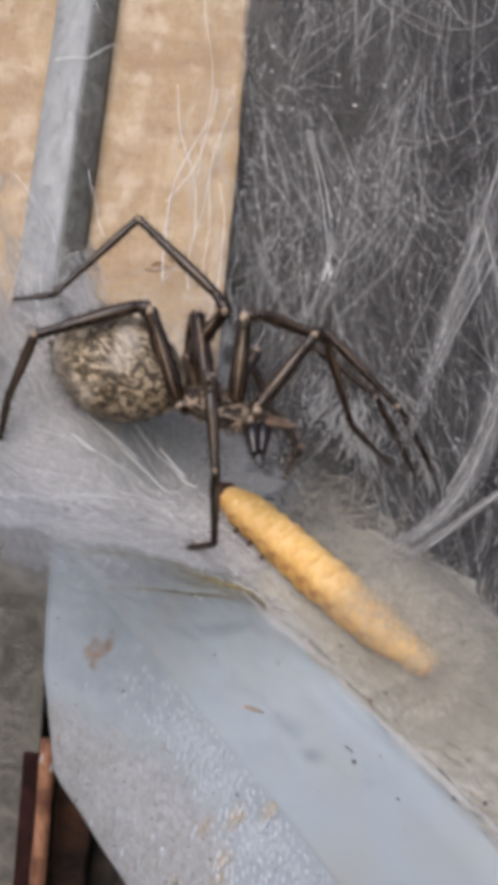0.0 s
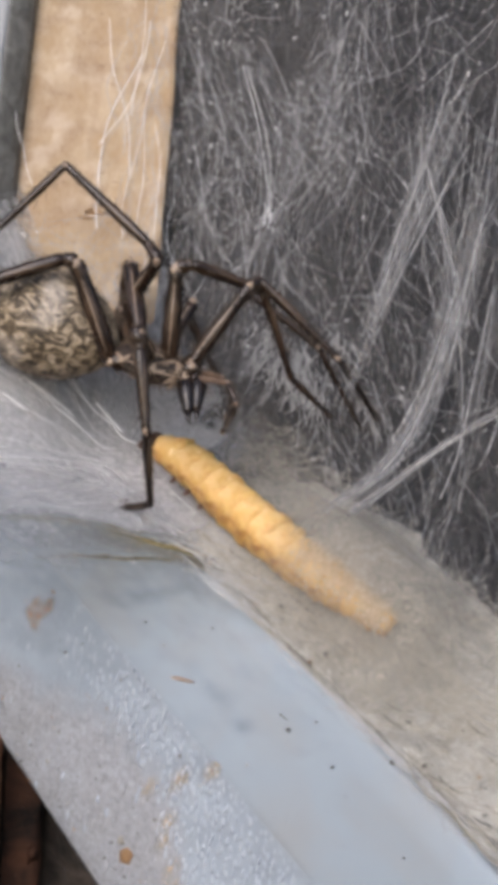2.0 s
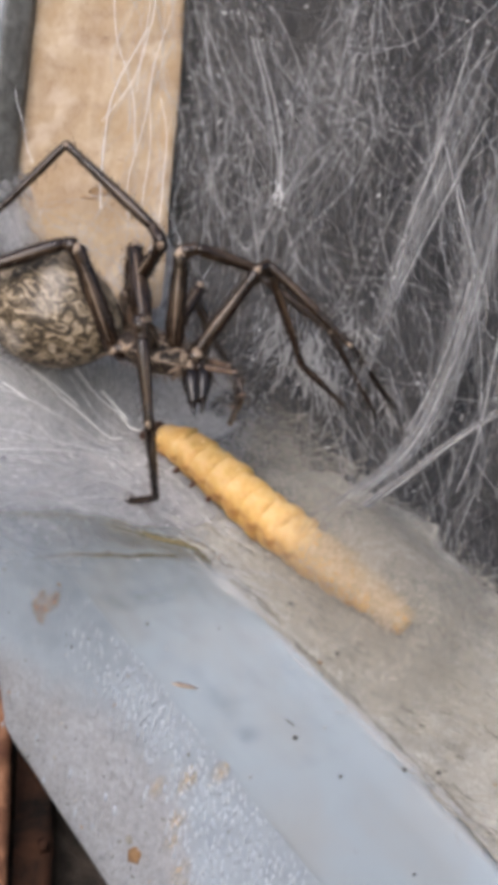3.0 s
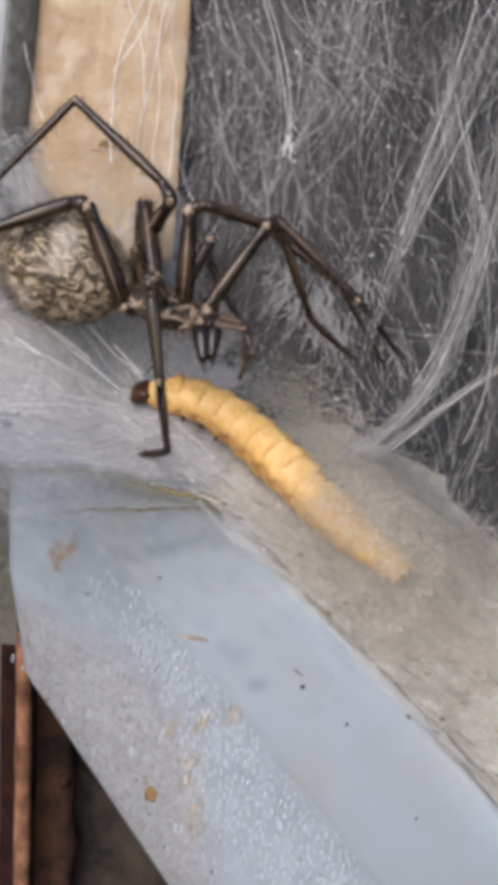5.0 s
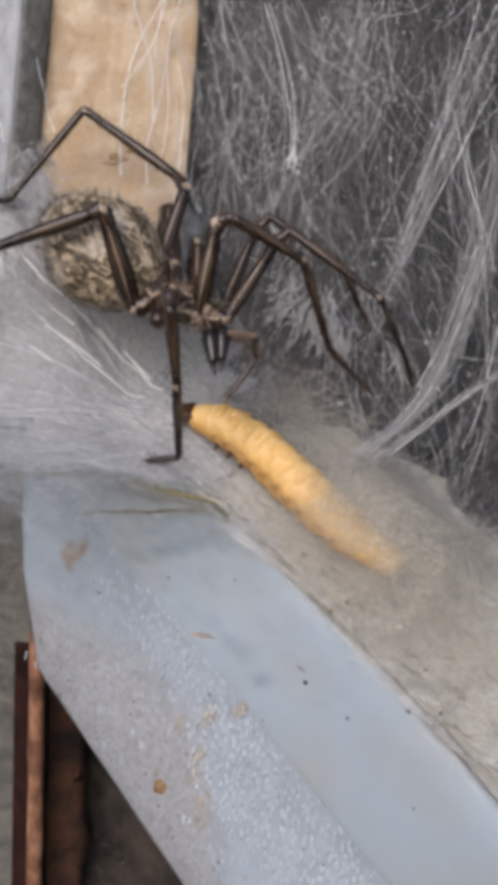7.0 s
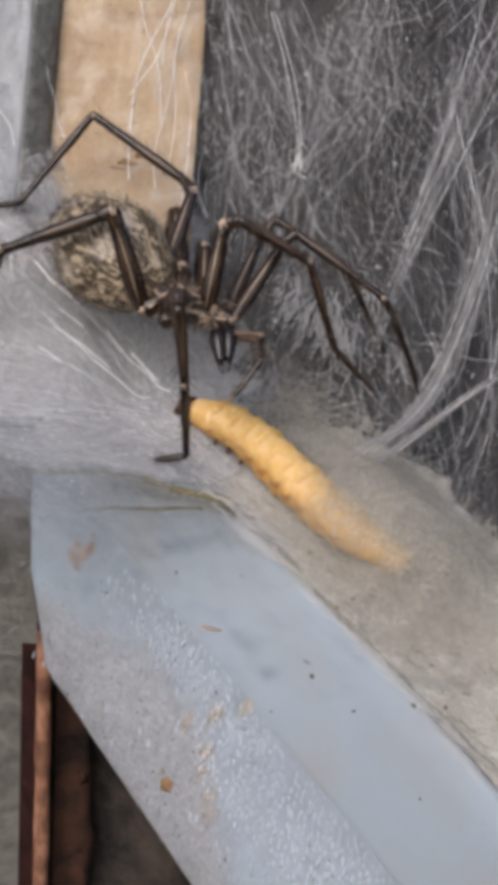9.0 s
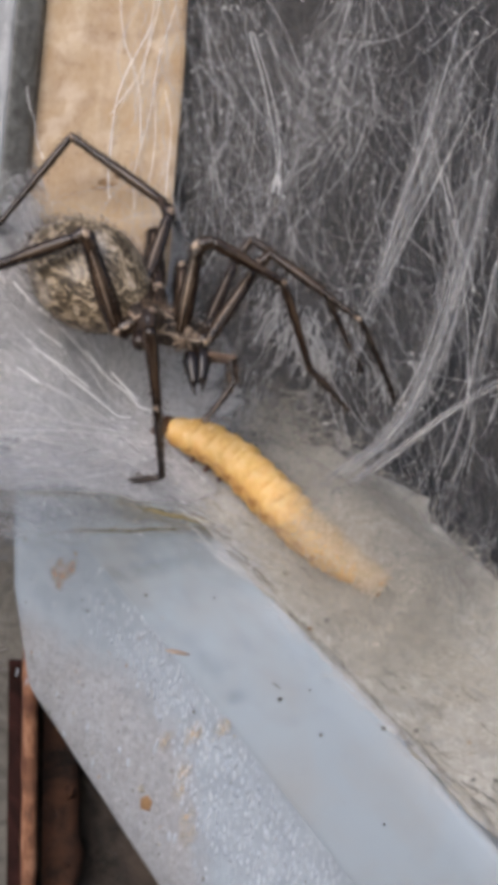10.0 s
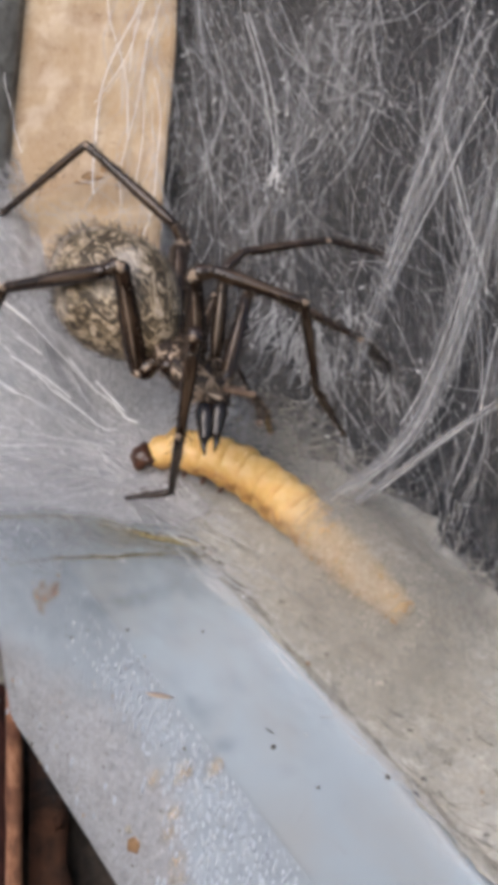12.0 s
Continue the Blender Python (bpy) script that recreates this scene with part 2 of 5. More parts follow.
WOOD = wood_material()
PAINT = paint_material("blue_grey_paint", (0.284, 0.334, 0.384), (0.286, 0.307, 0.325), 0.68, bump_mm=0.05, spec=0.22)
PAINT_SIDE = side_material()
PIMPLE = paint_material("glossy_grey_paint", (0.36, 0.40, 0.45), (0.33, 0.37, 0.42), 0.16, bump_mm=0.0, spec=1.0)
ROD = metal_material()
FLANK = dark_material("dark_zinc", (0.075, 0.074, 0.066), (0.20, 0.20, 0.185), 0.7, 0.5)
POST = dark_material("grimy_post", (0.045, 0.043, 0.038), (0.15, 0.143, 0.128), 0.75, 0.3)
# near-black: the darkness of the depth behind the silk is put into the colour
DARK = dark_material("unlit_wall", (0.008, 0.008, 0.009), (0.028, 0.028, 0.029))
RUST = rust_material()
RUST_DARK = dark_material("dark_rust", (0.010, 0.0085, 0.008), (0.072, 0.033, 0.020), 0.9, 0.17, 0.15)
# maroon rust darkened in colour for the shade beside the rod
RUST_SHADED = dark_material("shaded_maroon_rust", (0.010, 0.005, 0.0045), (0.036, 0.014, 0.012), 0.9, 0.25, 0.1)
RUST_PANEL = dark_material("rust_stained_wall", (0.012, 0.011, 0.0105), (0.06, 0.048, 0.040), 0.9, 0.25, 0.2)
DUST = dust_material()
SILK = silk_material("silk", (0.85, 0.85, 0.85), 0.05)
SILK_GREY = silk_material("old_silk", (0.70, 0.70, 0.71), 0.4)
# silk far back: the shade of the recess is put into its dark colour
SILK_SHADED = silk_material("shaded_deep_silk", (0.115, 0.115, 0.122), 0.6)
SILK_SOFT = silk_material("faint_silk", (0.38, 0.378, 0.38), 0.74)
SILK_SHEET = silk_material("sheet_silk", (0.72, 0.72, 0.72), 0.62)
SILK_DUST = silk_material("dusty_silk", (0.62, 0.58, 0.50), 0.6)
STAINED = film_material("stained_silk", (0.36, 0.30, 0.17), (0.28, 0.25, 0.18), 0.0, 0.6, 0.35)
SKIRT = film_material("silk_skirt", (0.55, 0.565, 0.59), (0.44, 0.445, 0.45), 0.35, 0.9, 0.3)
COVER = film_material("beige_film", (0.48, 0.445, 0.385), (0.385, 0.362, 0.31), 0.32, 0.66, 0.3)
FILM = film_material("silk_film", (0.71, 0.71, 0.72), (0.54, 0.535, 0.53), 0.62, 0.98, 0.3)
GRIME = film_material("grime_on_silk", (0.20, 0.215, 0.25), (0.13, 0.14, 0.165), 0.3, 0.8, 0.5)
HAZE = film_material("silk_haze", (0.34, 0.33, 0.315), (0.25, 0.24, 0.23), 0.0, 0.26, 0.3, stretch=(0.6, 0.6, 0.2))
KNOT = dark_material("knot_wood", (0.20, 0.115, 0.05), (0.36, 0.235, 0.125), 0.8, 1.0)
CHIP = dark_material("chip", (0.36, 0.265, 0.195), (0.43, 0.345, 0.275), 0.8)
OCHRE = film_material("ochre_stain", (0.52, 0.42, 0.31), (0.46, 0.38, 0.29), 0.05, 0.6, 1.1, sheer=0.05)
FAINT_RUST = film_material("faint_rust", (0.42, 0.26, 0.15), (0.33, 0.21, 0.13), 0.05, 0.6, 1.1, sheer=0.05)
STAIN = dark_material("brown_stain", (0.16, 0.09, 0.04), (0.33, 0.20, 0.10), 0.8)
YELLOW = silk_material("yellow_silk", (0.30, 0.25, 0.13), 0.5)
RIM_PALE = silk_material("pale_yellow_silk", (0.46, 0.38, 0.20), 0.45)


# ---- mesh helpers ----
def link(name, bm, mat, parent=None, label="", smooth=True):
    """One bmesh, in millimetres, as one mesh object."""
    me = bpy.data.meshes.new(name)
    bmesh.ops.recalc_face_normals(bm, faces=bm.faces[:])
    bm.to_mesh(me)
    bm.free()
    me.transform(Matrix.Diagonal((MM, MM, MM, 1)))
    for p in me.polygons:
        p.use_smooth = smooth
    me.materials.append(mat)
    ob = new(name, me)
    if parent:
        ob.parent = parent
    if label:
        ob["label"] = label
    return ob


def part(name, bm, mat, parent, label="", smooth=True):
    return link(name, bm, mat, parent, label, smooth)


def empty(name):
    e = new(name)
    e.empty_display_size = 0.005
    return e


def box(bm, lo, hi, bevel=0.0, cuts=0):
    r = bmesh.ops.create_cube(bm, size=1.0)
    c = [(a + b) / 2 for a, b in zip(lo, hi)]
    d = [b - a for a, b in zip(lo, hi)]
    for v in r["verts"]:
        v.co = Vector((c[0] + v.co.x * d[0], c[1] + v.co.y * d[1], c[2] + v.co.z * d[2]))
    if bevel:
        bmesh.ops.bevel(bm, geom=bm.edges[:], offset=bevel, segments=3, profile=0.6, affect="EDGES")
    return bm


def ring_tube(bm, pts, radii, sides=8, cap=True, squash=1.0):
    """A tube through points with a radius at each."""
    pts = [Vector(p) for p in pts]
    rings, up = [], None
    for i, p in enumerate(pts):
        d = (pts[min(i + 1, len(pts) - 1)] - pts[max(i - 1, 0)]).normalized()
        if up is None:
            up = d.orthogonal().normalized()
        up = (up - d * up.dot(d)).normalized()
        side = d.cross(up)
        rings.append([bm.verts.new(p + (up * math.cos(a) * squash + side * math.sin(a)) * radii[i])
                      for a in (2 * math.pi * k / sides for k in range(sides))])
    for a, b in zip(rings, rings[1:]):
        for k in range(sides):
            bm.faces.new((a[k], a[(k + 1) % sides], b[(k + 1) % sides], b[k]))
    if cap:
        bm.faces.new(rings[0][::-1])
        bm.faces.new(rings[-1])
    return bm


def blob(bm, centre, radii, seed=0, rough=0.12, sub=2):
    r = bmesh.ops.create_icosphere(bm, subdivisions=sub, radius=1.0)
    for v in r["verts"]:
        k = 1 + rough * noise.noise(v.co * 1.7 + Vector((seed * 3.1, seed, 0)))
        v.co = Vector((centre[0] + v.co.x * radii[0] * k, centre[1] + v.co.y * radii[1] * k, centre[2] + v.co.z * radii[2] * k))
    return bm


def thread_mesh(name, lines, mat, parent=None, label=""):
    """Many fine threads, three-sided tubes, joined into one mesh."""
    vs, fs, base = [], [], 0
    for pts, rad in lines:
        pts = np.asarray(pts, float)
        n = len(pts)
        d = np.gradient(pts, axis=0)
        d /= np.linalg.norm(d, axis=1, keepdims=True) + 1e-9
        ref = np.array([0.25, 1.0, 0.15]) if abs(d[:, 1]).mean() < 0.8 else np.array([1.0, 0.1, 0.2])
        a = np.cross(d, ref)
        a /= np.linalg.norm(a, axis=1, keepdims=True) + 1e-9
        b = np.cross(d, a)
        for k in range(3):
            w = 2 * math.pi * k / 3
            vs.append(pts + (a * math.cos(w) + b * math.sin(w)) * rad)
        i = np.arange(n - 1)
        for k in range(3):
            j = (k + 1) % 3
            fs.append(np.stack([base + k * n + i, base + j * n + i, base + j * n + i + 1, base + k * n + i + 1], 1))
        base += 3 * n
    me = bpy.data.meshes.new(name)
    me.from_pydata((np.concatenate(vs) * MM).tolist(), [], np.concatenate(fs).tolist())
    me.materials.append(mat)
    for p in me.polygons:
        p.use_smooth = True
    ob = new(name, me)
    if parent:
        ob.parent = parent
    if label:
        ob["label"] = label
    return ob


def bent(a, b, sag, n=10, wob=0.0, rng=random):
    """A thread from a to b that bends by sag and wavers."""
    a, b, sag = np.array(a, float), np.array(b, float), np.array(sag, float)
    t = np.linspace(0, 1, n)[:, None]
    p = a + (b - a) * t + sag * (4 * t * (1 - t))
    if wob:
        ph = np.array([rng.uniform(0, 6.28) for _ in range(6)])
        w = sum(np.sin(t * k * 3.1 + ph[k - 1]) / k for k in range(1, 4))
        w2 = sum(np.sin(t * k * 3.3 + ph[k + 2]) / k for k in range(1, 4))
        p = p + wob * np.concatenate([w, 0.6 * w2, 0.3 * (w - w2)], 1)
    return p


# ---- the setting ----
def lean(z):
    """How far back the leaning board's face stands at height z."""
    return 11.0 + 0.33 * (z - 26)


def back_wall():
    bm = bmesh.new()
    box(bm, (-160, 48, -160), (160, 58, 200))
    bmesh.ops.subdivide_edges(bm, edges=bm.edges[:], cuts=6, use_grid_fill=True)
    return tagged(link("wall_back", bm, DARK), "near-black wall for the unlit depth behind the old spider silk", "wall", kind="structure")


def board():
    bm = bmesh.new()
    box(bm, (-42, 0, 16), (-7.9, 11, 92))
    bmesh.ops.subdivide_edges(bm, edges=[e for e in bm.edges if abs(e.verts[0].co.z - e.verts[1].co.z) > 1], cuts=40)
    bmesh.ops.bevel(bm, geom=[e for e in bm.edges if len(e.link_faces) == 2 and e.calc_face_angle(0) > 1.0], offset=0.25, segments=2, affect="EDGES")
    for v in bm.verts:
        k = noise.noise(Vector((v.co.x * 0.05, v.co.y * 0.1, v.co.z * 0.25)))
        v.co.x += 0.3 * k - (5.0 if v.co.y > 5 and v.co.x > -20 else 0)
        v.co.y += lean(v.co.z) + 0.15 * noise.noise(v.co * 0.3)
    wood = link("wooden_board", bm, WOOD, smooth=False)
    for k, (x, z, a, c) in enumerate(((-14.3, 26.3, 0.75, 0.3), (-13.5, 27.0, 0.3, 0.45), (-15.4, 25.8, 0.7, 0.16))):
        bm = bmesh.new()
        blob(bm, (x, lean(z) + 0.02, z), (a, 0.09, c), 200 + k, 1.3)
        part("knot", bm, KNOT, wood, "brown knot in the wood")
    return tagged(wood, "leaning board of pale sawn pine with brown blotches", "board")


def grey_rod():
    root = empty("metal_strip")
    zs = [19.5 + 75 * k / 28 for k in range(29)]

    def band(name, prof, mat, label=""):
        bm = bmesh.new()
        rows = [[bm.verts.new((-25.2 + 0.006 * (z - 25) + x + 0.07 * noise.noise(Vector((z * 0.35, x, 2))), lean(z) - 2.4 + y + 0.05 * noise.noise(Vector((z * 0.5, x, 7))), z)) for x, y in prof] for z in zs]
        for a, b in zip(rows, rows[1:]):
            for k in range(len(prof)):
                j = (k + 1) % len(prof)
                bm.faces.new((a[k], a[j], b[j], b[k]))
        bm.faces.new(rows[0])
        bm.faces.new(rows[-1][::-1])
        return part(name, bm, mat, root, label)

    band("strip", [(-3.0, 2.2), (-3.0, -0.4), (-2.7, -0.9), (-0.6, -1.4), (0.3, -1.62), (0.75, -1.66), (1.05, -1.5), (1.05, 2.2)], ROD)
    # the right flank is a darker, mottled grey than the strip
    band("flank", [(1.06, 2.2), (1.06, -1.49), (1.3, -1.25), (1.7, -0.75), (2.9, 0.75), (3.1, 2.2)], FLANK, "darker right flank of the strip")
    return tagged(root, "grey metal strip with a dull sheen along the board", "metal strip")


def corner_post():
    bm = bmesh.new()
    box(bm, (-60, 17.5, -120), (-23.5, 29, -2.4), 0.4)
    for v in bm.verts:
        if v.co.x > -30:
            v.co.x -= 0.2 * (v.co.y - 17.5)
    return tagged(link("corner_post", bm, POST, smooth=False), "grimy dark grey post at the end of the bar", "post")


def rusty_rod():
    bm = bmesh.new()
    ring_tube(bm, [(-22.4 + 0.05 * (k % 2), 15.5 + 0.04 * k, -24.3 - 3.6 * k) for k in range(14)], [0.9 + 0.06 * math.sin(k * 2.1) for k in range(14)], 12)
    tagged(link("rusty_rod", bm, RUST), "thin rusty brown iron rod below the post", "rod")
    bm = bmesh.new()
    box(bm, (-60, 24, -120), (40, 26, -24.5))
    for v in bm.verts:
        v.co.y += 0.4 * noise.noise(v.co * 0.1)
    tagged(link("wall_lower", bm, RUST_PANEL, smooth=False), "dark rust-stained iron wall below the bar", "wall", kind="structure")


def rusty_strip():
    """A ragged strip of rusty iron behind the rod, and old silk beside it, coloured dark for the shade."""
    bm = bmesh.new()
    cols = [[bm.verts.new((x, y, -25 - 2.4 * k)) for x, y in ((-21.6, 19.2), (-18.2 + 0.9 * noise.noise(Vector((k * 0.5, 1, 0))), 19.4), (-17.4 + 1.1 * noise.noise(Vector((k * 0.4, 5, 0))), 20.2), (-17.6, 21.4), (-21.6, 21.2))] for k in range(34)]
    for a, b in zip(cols, cols[1:]):
        for j in range(5):
            bm.faces.new((a[j], a[(j + 1) % 5], b[(j + 1) % 5], b[j]))
    bm.faces.new(cols[0])
    bm.faces.new(cols[-1][::-1])
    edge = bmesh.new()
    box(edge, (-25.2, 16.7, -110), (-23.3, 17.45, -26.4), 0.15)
    tagged(link("rusty_angle", edge, RUST_SHADED), "narrow rusty angle iron along the post, coloured dark for the rod's shade", "iron strip")
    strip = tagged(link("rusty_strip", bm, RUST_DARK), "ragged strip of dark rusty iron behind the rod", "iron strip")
    rng = random.Random(53)
    for k in range(6):
        bm = bmesh.new()
        blob(bm, (rng.uniform(-21, -18.2), 19.3, rng.uniform(-62, -26)), (rng.uniform(0.2, 0.6), 0.16, rng.uniform(0.3, 1.2)), 300 + k, 1.2)
        part("rust_flake", bm, RUST_DARK, strip, "flake of dark rust")
    lines = []
    for _ in range(150):
        x, z, t, ln = rng.uniform(-24, 2), rng.uniform(-60, -25), rng.uniform(0, 3.14), rng.uniform(0.8, 5)
        lines.append((bent((x, 17 + rng.uniform(0, 4), z), (x + ln * math.cos(t), 18 + rng.uniform(0, 4), z + ln * math.sin(t)), (rng.gauss(0, 0.3), 0, 0), 8, 0.15, rng), rng.uniform(0.01, 0.028)))
    tagged(thread_mesh("lower_silk", lines, SILK_SHADED), "old silk below the bar, its colour darkened for the shade there", "spider web", kind="stuff")


PLATE = Matrix((PLATE_S, PLATE_U, PLATE_N)).transposed().to_4x4()
PLATE.translation = PLATE_O * MM


def painted_bar():
    """A flat bar: along it (s), across its face (u), off its face (n), in mm."""
    root = empty("painted_bar")
    root.matrix_world = PLATE

    def strip(name, prof, mat, label):
        """A strip of the bar with the given section, cut off upright at the post."""
        bm = bmesh.new()
        rows = []
        for (u, n) in prof:
            s0 = (-23.0 - PLATE_O.x - PLATE_U.x * u - PLATE_N.x * n) / PLATE_S.x + 0.3 * max(0.0, -12.3 - u) ** 2
            ss = [s0 + (60 - s0) * k / 80 for k in range(81)]
            slope = 0.05 * u / 13 if u > 0 else -0.055 * ease((-u - 4) / 8)
            rows.append([bm.verts.new((s, u + slope * s + 0.12 * noise.noise(Vector((s * 0.15, u * 0.2, 4))),
                                       n + max(0.0, u) / 13 * max(0.0, 0.1 * s + 0.9) + 0.06 * noise.noise(Vector((s * 0.2, u * 0.3, 1))))) for s in ss])
        m = len(rows)
        for i in range(m):
            a, b = rows[i], rows[(i + 1) % m]
            for k in range(80):
                bm.faces.new((a[k], a[k + 1], b[k + 1], b[k]))
        bm.faces.new([r[0] for r in rows])
        bm.faces.new([r[-1] for r in rows][::-1])
        return part(name, bm, mat, root, label)

    strip("smooth_face", [(0.8, -0.11), (0.8, -0.075), (0.84, -0.06), (1.2, -0.01), (1.7, 0.02), (4, 0.08), (8, 0.08), (10.3, 0.04), (12.9, -0.04), (13.4, -0.4), (13.5, -1.0), (12.4, -9), (0.8, -9)], PAINT, "smooth blue-grey painted face")
    strip("rough_face", [(0.78, -0.09), (0.78, -0.14), (0.78, -9.02), (-16.3, -9), (-16.5, -1.6), (-16.3, -0.9), (-15.7, -0.5), (-10, -0.3), (-5, -0.2), (-1.2, -0.16), (0.72, -0.095)], PAINT_SIDE, "glittering grey face, dull with dust below")

    def mark(name, s, u, n, size, mat, label, seed, rough=0.5):
        bm = bmesh.new()
        blob(bm, (s, u, n), size, seed, rough)
        return part(name, bm, mat, root, label)

    def stain(name, s, u, n, a, b, mat, label, seed):
        """A thin smear that fades out towards its rim."""
        bm = bmesh.new()
        dens = bm.verts.layers.float.new("cover")
        rings = []
        for q in range(7):
            row = []
            for w in (math.pi * k / 9 for k in range(18)):
                x, y = q / 6 * math.cos(w), q / 6 * math.sin(w)
                v = bm.verts.new((s + a * x, u + b * y, n + 0.06 * (1 - q / 6) + 0.02 * noise.noise(Vector((x * 3, y * 3, seed)))))
                v[dens] = max(0.0, 1.25 * (1 - q / 6) + (1 - q / 6) * 1.4 * noise.noise(Vector((x * 2.2, y * 2.2, seed * 3.7))))
                row.append(v)
            rings.append(row)
        for r0, r1 in zip(rings, rings[1:]):
            for k in range(18):
                bm.faces.new((r0[k], r0[(k + 1) % 18], r1[(k + 1) % 18], r1[k]))
        bmesh.ops.remove_doubles(bm, verts=bm.verts[:], dist=0.001)
        return part(name, bm, mat, root, label)

    def low(u):
        return -0.14 + 0.018 * u

    mark("rust_knob", 9.5, -12.2, low(-12.2), (0.72, 0.8, 0.35), STAIN, "round brown rust knob", 6, 0.25)
    mark("pale_chip", 8.2, -11.6, low(-11.6), (0.4, 0.3, 0.3), DUST, "pale chip of paint", 16, 0.9)
    for k, (ds, du, a, c) in enumerate(((0, 0, 0.42, 0.7), (0.5, 0.9, 0.3, 0.5), (-0.7, -1.0, 0.5, 0.35), (0.4, -1.4, 0.4, 0.3), (-1.0, 0.2, 0.35, 0.35), (0.2, 1.6, 0.25, 0.35))):
        stain("rust_stain", -12.5 + ds, -3.3 + du, low(-3.3 + du) + 0.08 + 0.01 * k, 2.1 * a, 2.4 * c, FAINT_RUST, "faint brown rust stain", 7 + k)
    for k in range(6):
        mark("paint_flake", 12.6 + 0.75 * k + 0.3 * (k % 2), -16.8 - 0.02 * k, -1.0, (0.38 + 0.1 * (k % 3), 0.24, 0.2), SILK_DUST if k % 2 else DUST, "pale flake at the lower edge", 30 + k, 1.7)
    for k, (s, u) in enumerate(((10.4, 0.9), (10.3, 0.2), (8.4, -2.5), (8.7, -3.2), (7.0, -5.7), (10.2, -6.4), (11.2, -8.1), (13.4, -9.1), (14.6, -10.3))):
        stain("ochre_stain", s, u, low(u) + 0.14 + (0.1 if u > 0 else 0), 0.7 + 0.15 * (k % 3), 1.7, OCHRE, "faint ochre stain", 80 + k)
    rng = random.Random(31)
    for k in range(100):
        s, u = rng.uniform(-20, 30), rng.uniform(-16, -0.5)
        if s * PLATE_S.x + u * PLATE_U.x < -15.4:
            continue
        mark("grit", s, u, low(u), (rng.uniform(0.06, 0.24), rng.uniform(0.05, 0.2), 0.08), (POST, STAIN, POST, DUST, POST)[k % 5], "", 60 + k, 1.0)
    # hammered paint: small glossy pimples, dense under the smooth face's border and dulled by dust below
    glossy, dull = bmesh.new(), bmesh.new()

    def pimple(bm, s, u, a, b, h, skew):
        z0 = low(u) + 0.01
        ringed = [[bm.verts.new((s + q * a * math.cos(w) + skew * q * math.sin(w), u + q * b * math.sin(w), z0 + z)) for w in (math.pi * k / 3 for k in range(6))] for q, z in ((1.0, 0.0), (0.72, h * 0.7))]
        top = bm.verts.new((s, u, z0 + h))
        for k in range(6):
            bm.faces.new((ringed[0][k], ringed[0][(k + 1) % 6], ringed[1][(k + 1) % 6], ringed[1][k]))
            bm.faces.new((ringed[1][k], ringed[1][(k + 1) % 6], top))

    for i in range(72):
        for j in range(23):
            s, u = -21 + 0.78 * i + 0.39 * (j % 2) + rng.gauss(0, 0.15), 0.5 - 0.72 * j + rng.gauss(0, 0.14)
            edge = 5.5 + 2.2 * noise.noise(Vector((s * 0.22, 3, 1))) + 1.2 * noise.noise(Vector((s * 0.9, 5, 1))) + 4.5 * ease((s - 4) / 10)
            if s * PLATE_S.x + u * PLATE_U.x < -15.5:
                continue
            a, b, h = rng.uniform(0.11, 0.18), rng.uniform(0.3, 0.52), rng.uniform(0.18, 0.40) * (0.35 + 0.65 * ease((s + 9) / 9))
            if rng.random() < (ease((edge + u) / 2.2) * 0.93 + 0.03) * ease((s + 14) / 16):
                pimple(glossy, s, u, a, b, h, -0.62 * b + rng.gauss(0, 0.04))
            elif -15.0 < u + 0.055 * max(0.0, s) < -1 and s * PLATE_S.x + u * PLATE_U.x > -14.3 and rng.random() < 0.6:
                pimple(dull, s, u, 1.25 * a, 1.25 * b, 0.5 * h, -0.75 * b + rng.gauss(0, 0.04))
    tagged(part("hammered_paint", glossy, PIMPLE, root, "small glinting pimples of hammered paint"), kind="stuff")
    tagged(part("dusty_paint", dull, PAINT_SIDE, root, "small pimples of paint dulled by dust"), kind="stuff")
    tagged(root, "blue-grey painted metal bar, its lower half dusty and worn", "metal bar")

    return root


SHEET = Matrix((BAR_S, BAR_U, BAR_N)).transposed().to_4x4()
SHEET.translation = BAR_O * MM


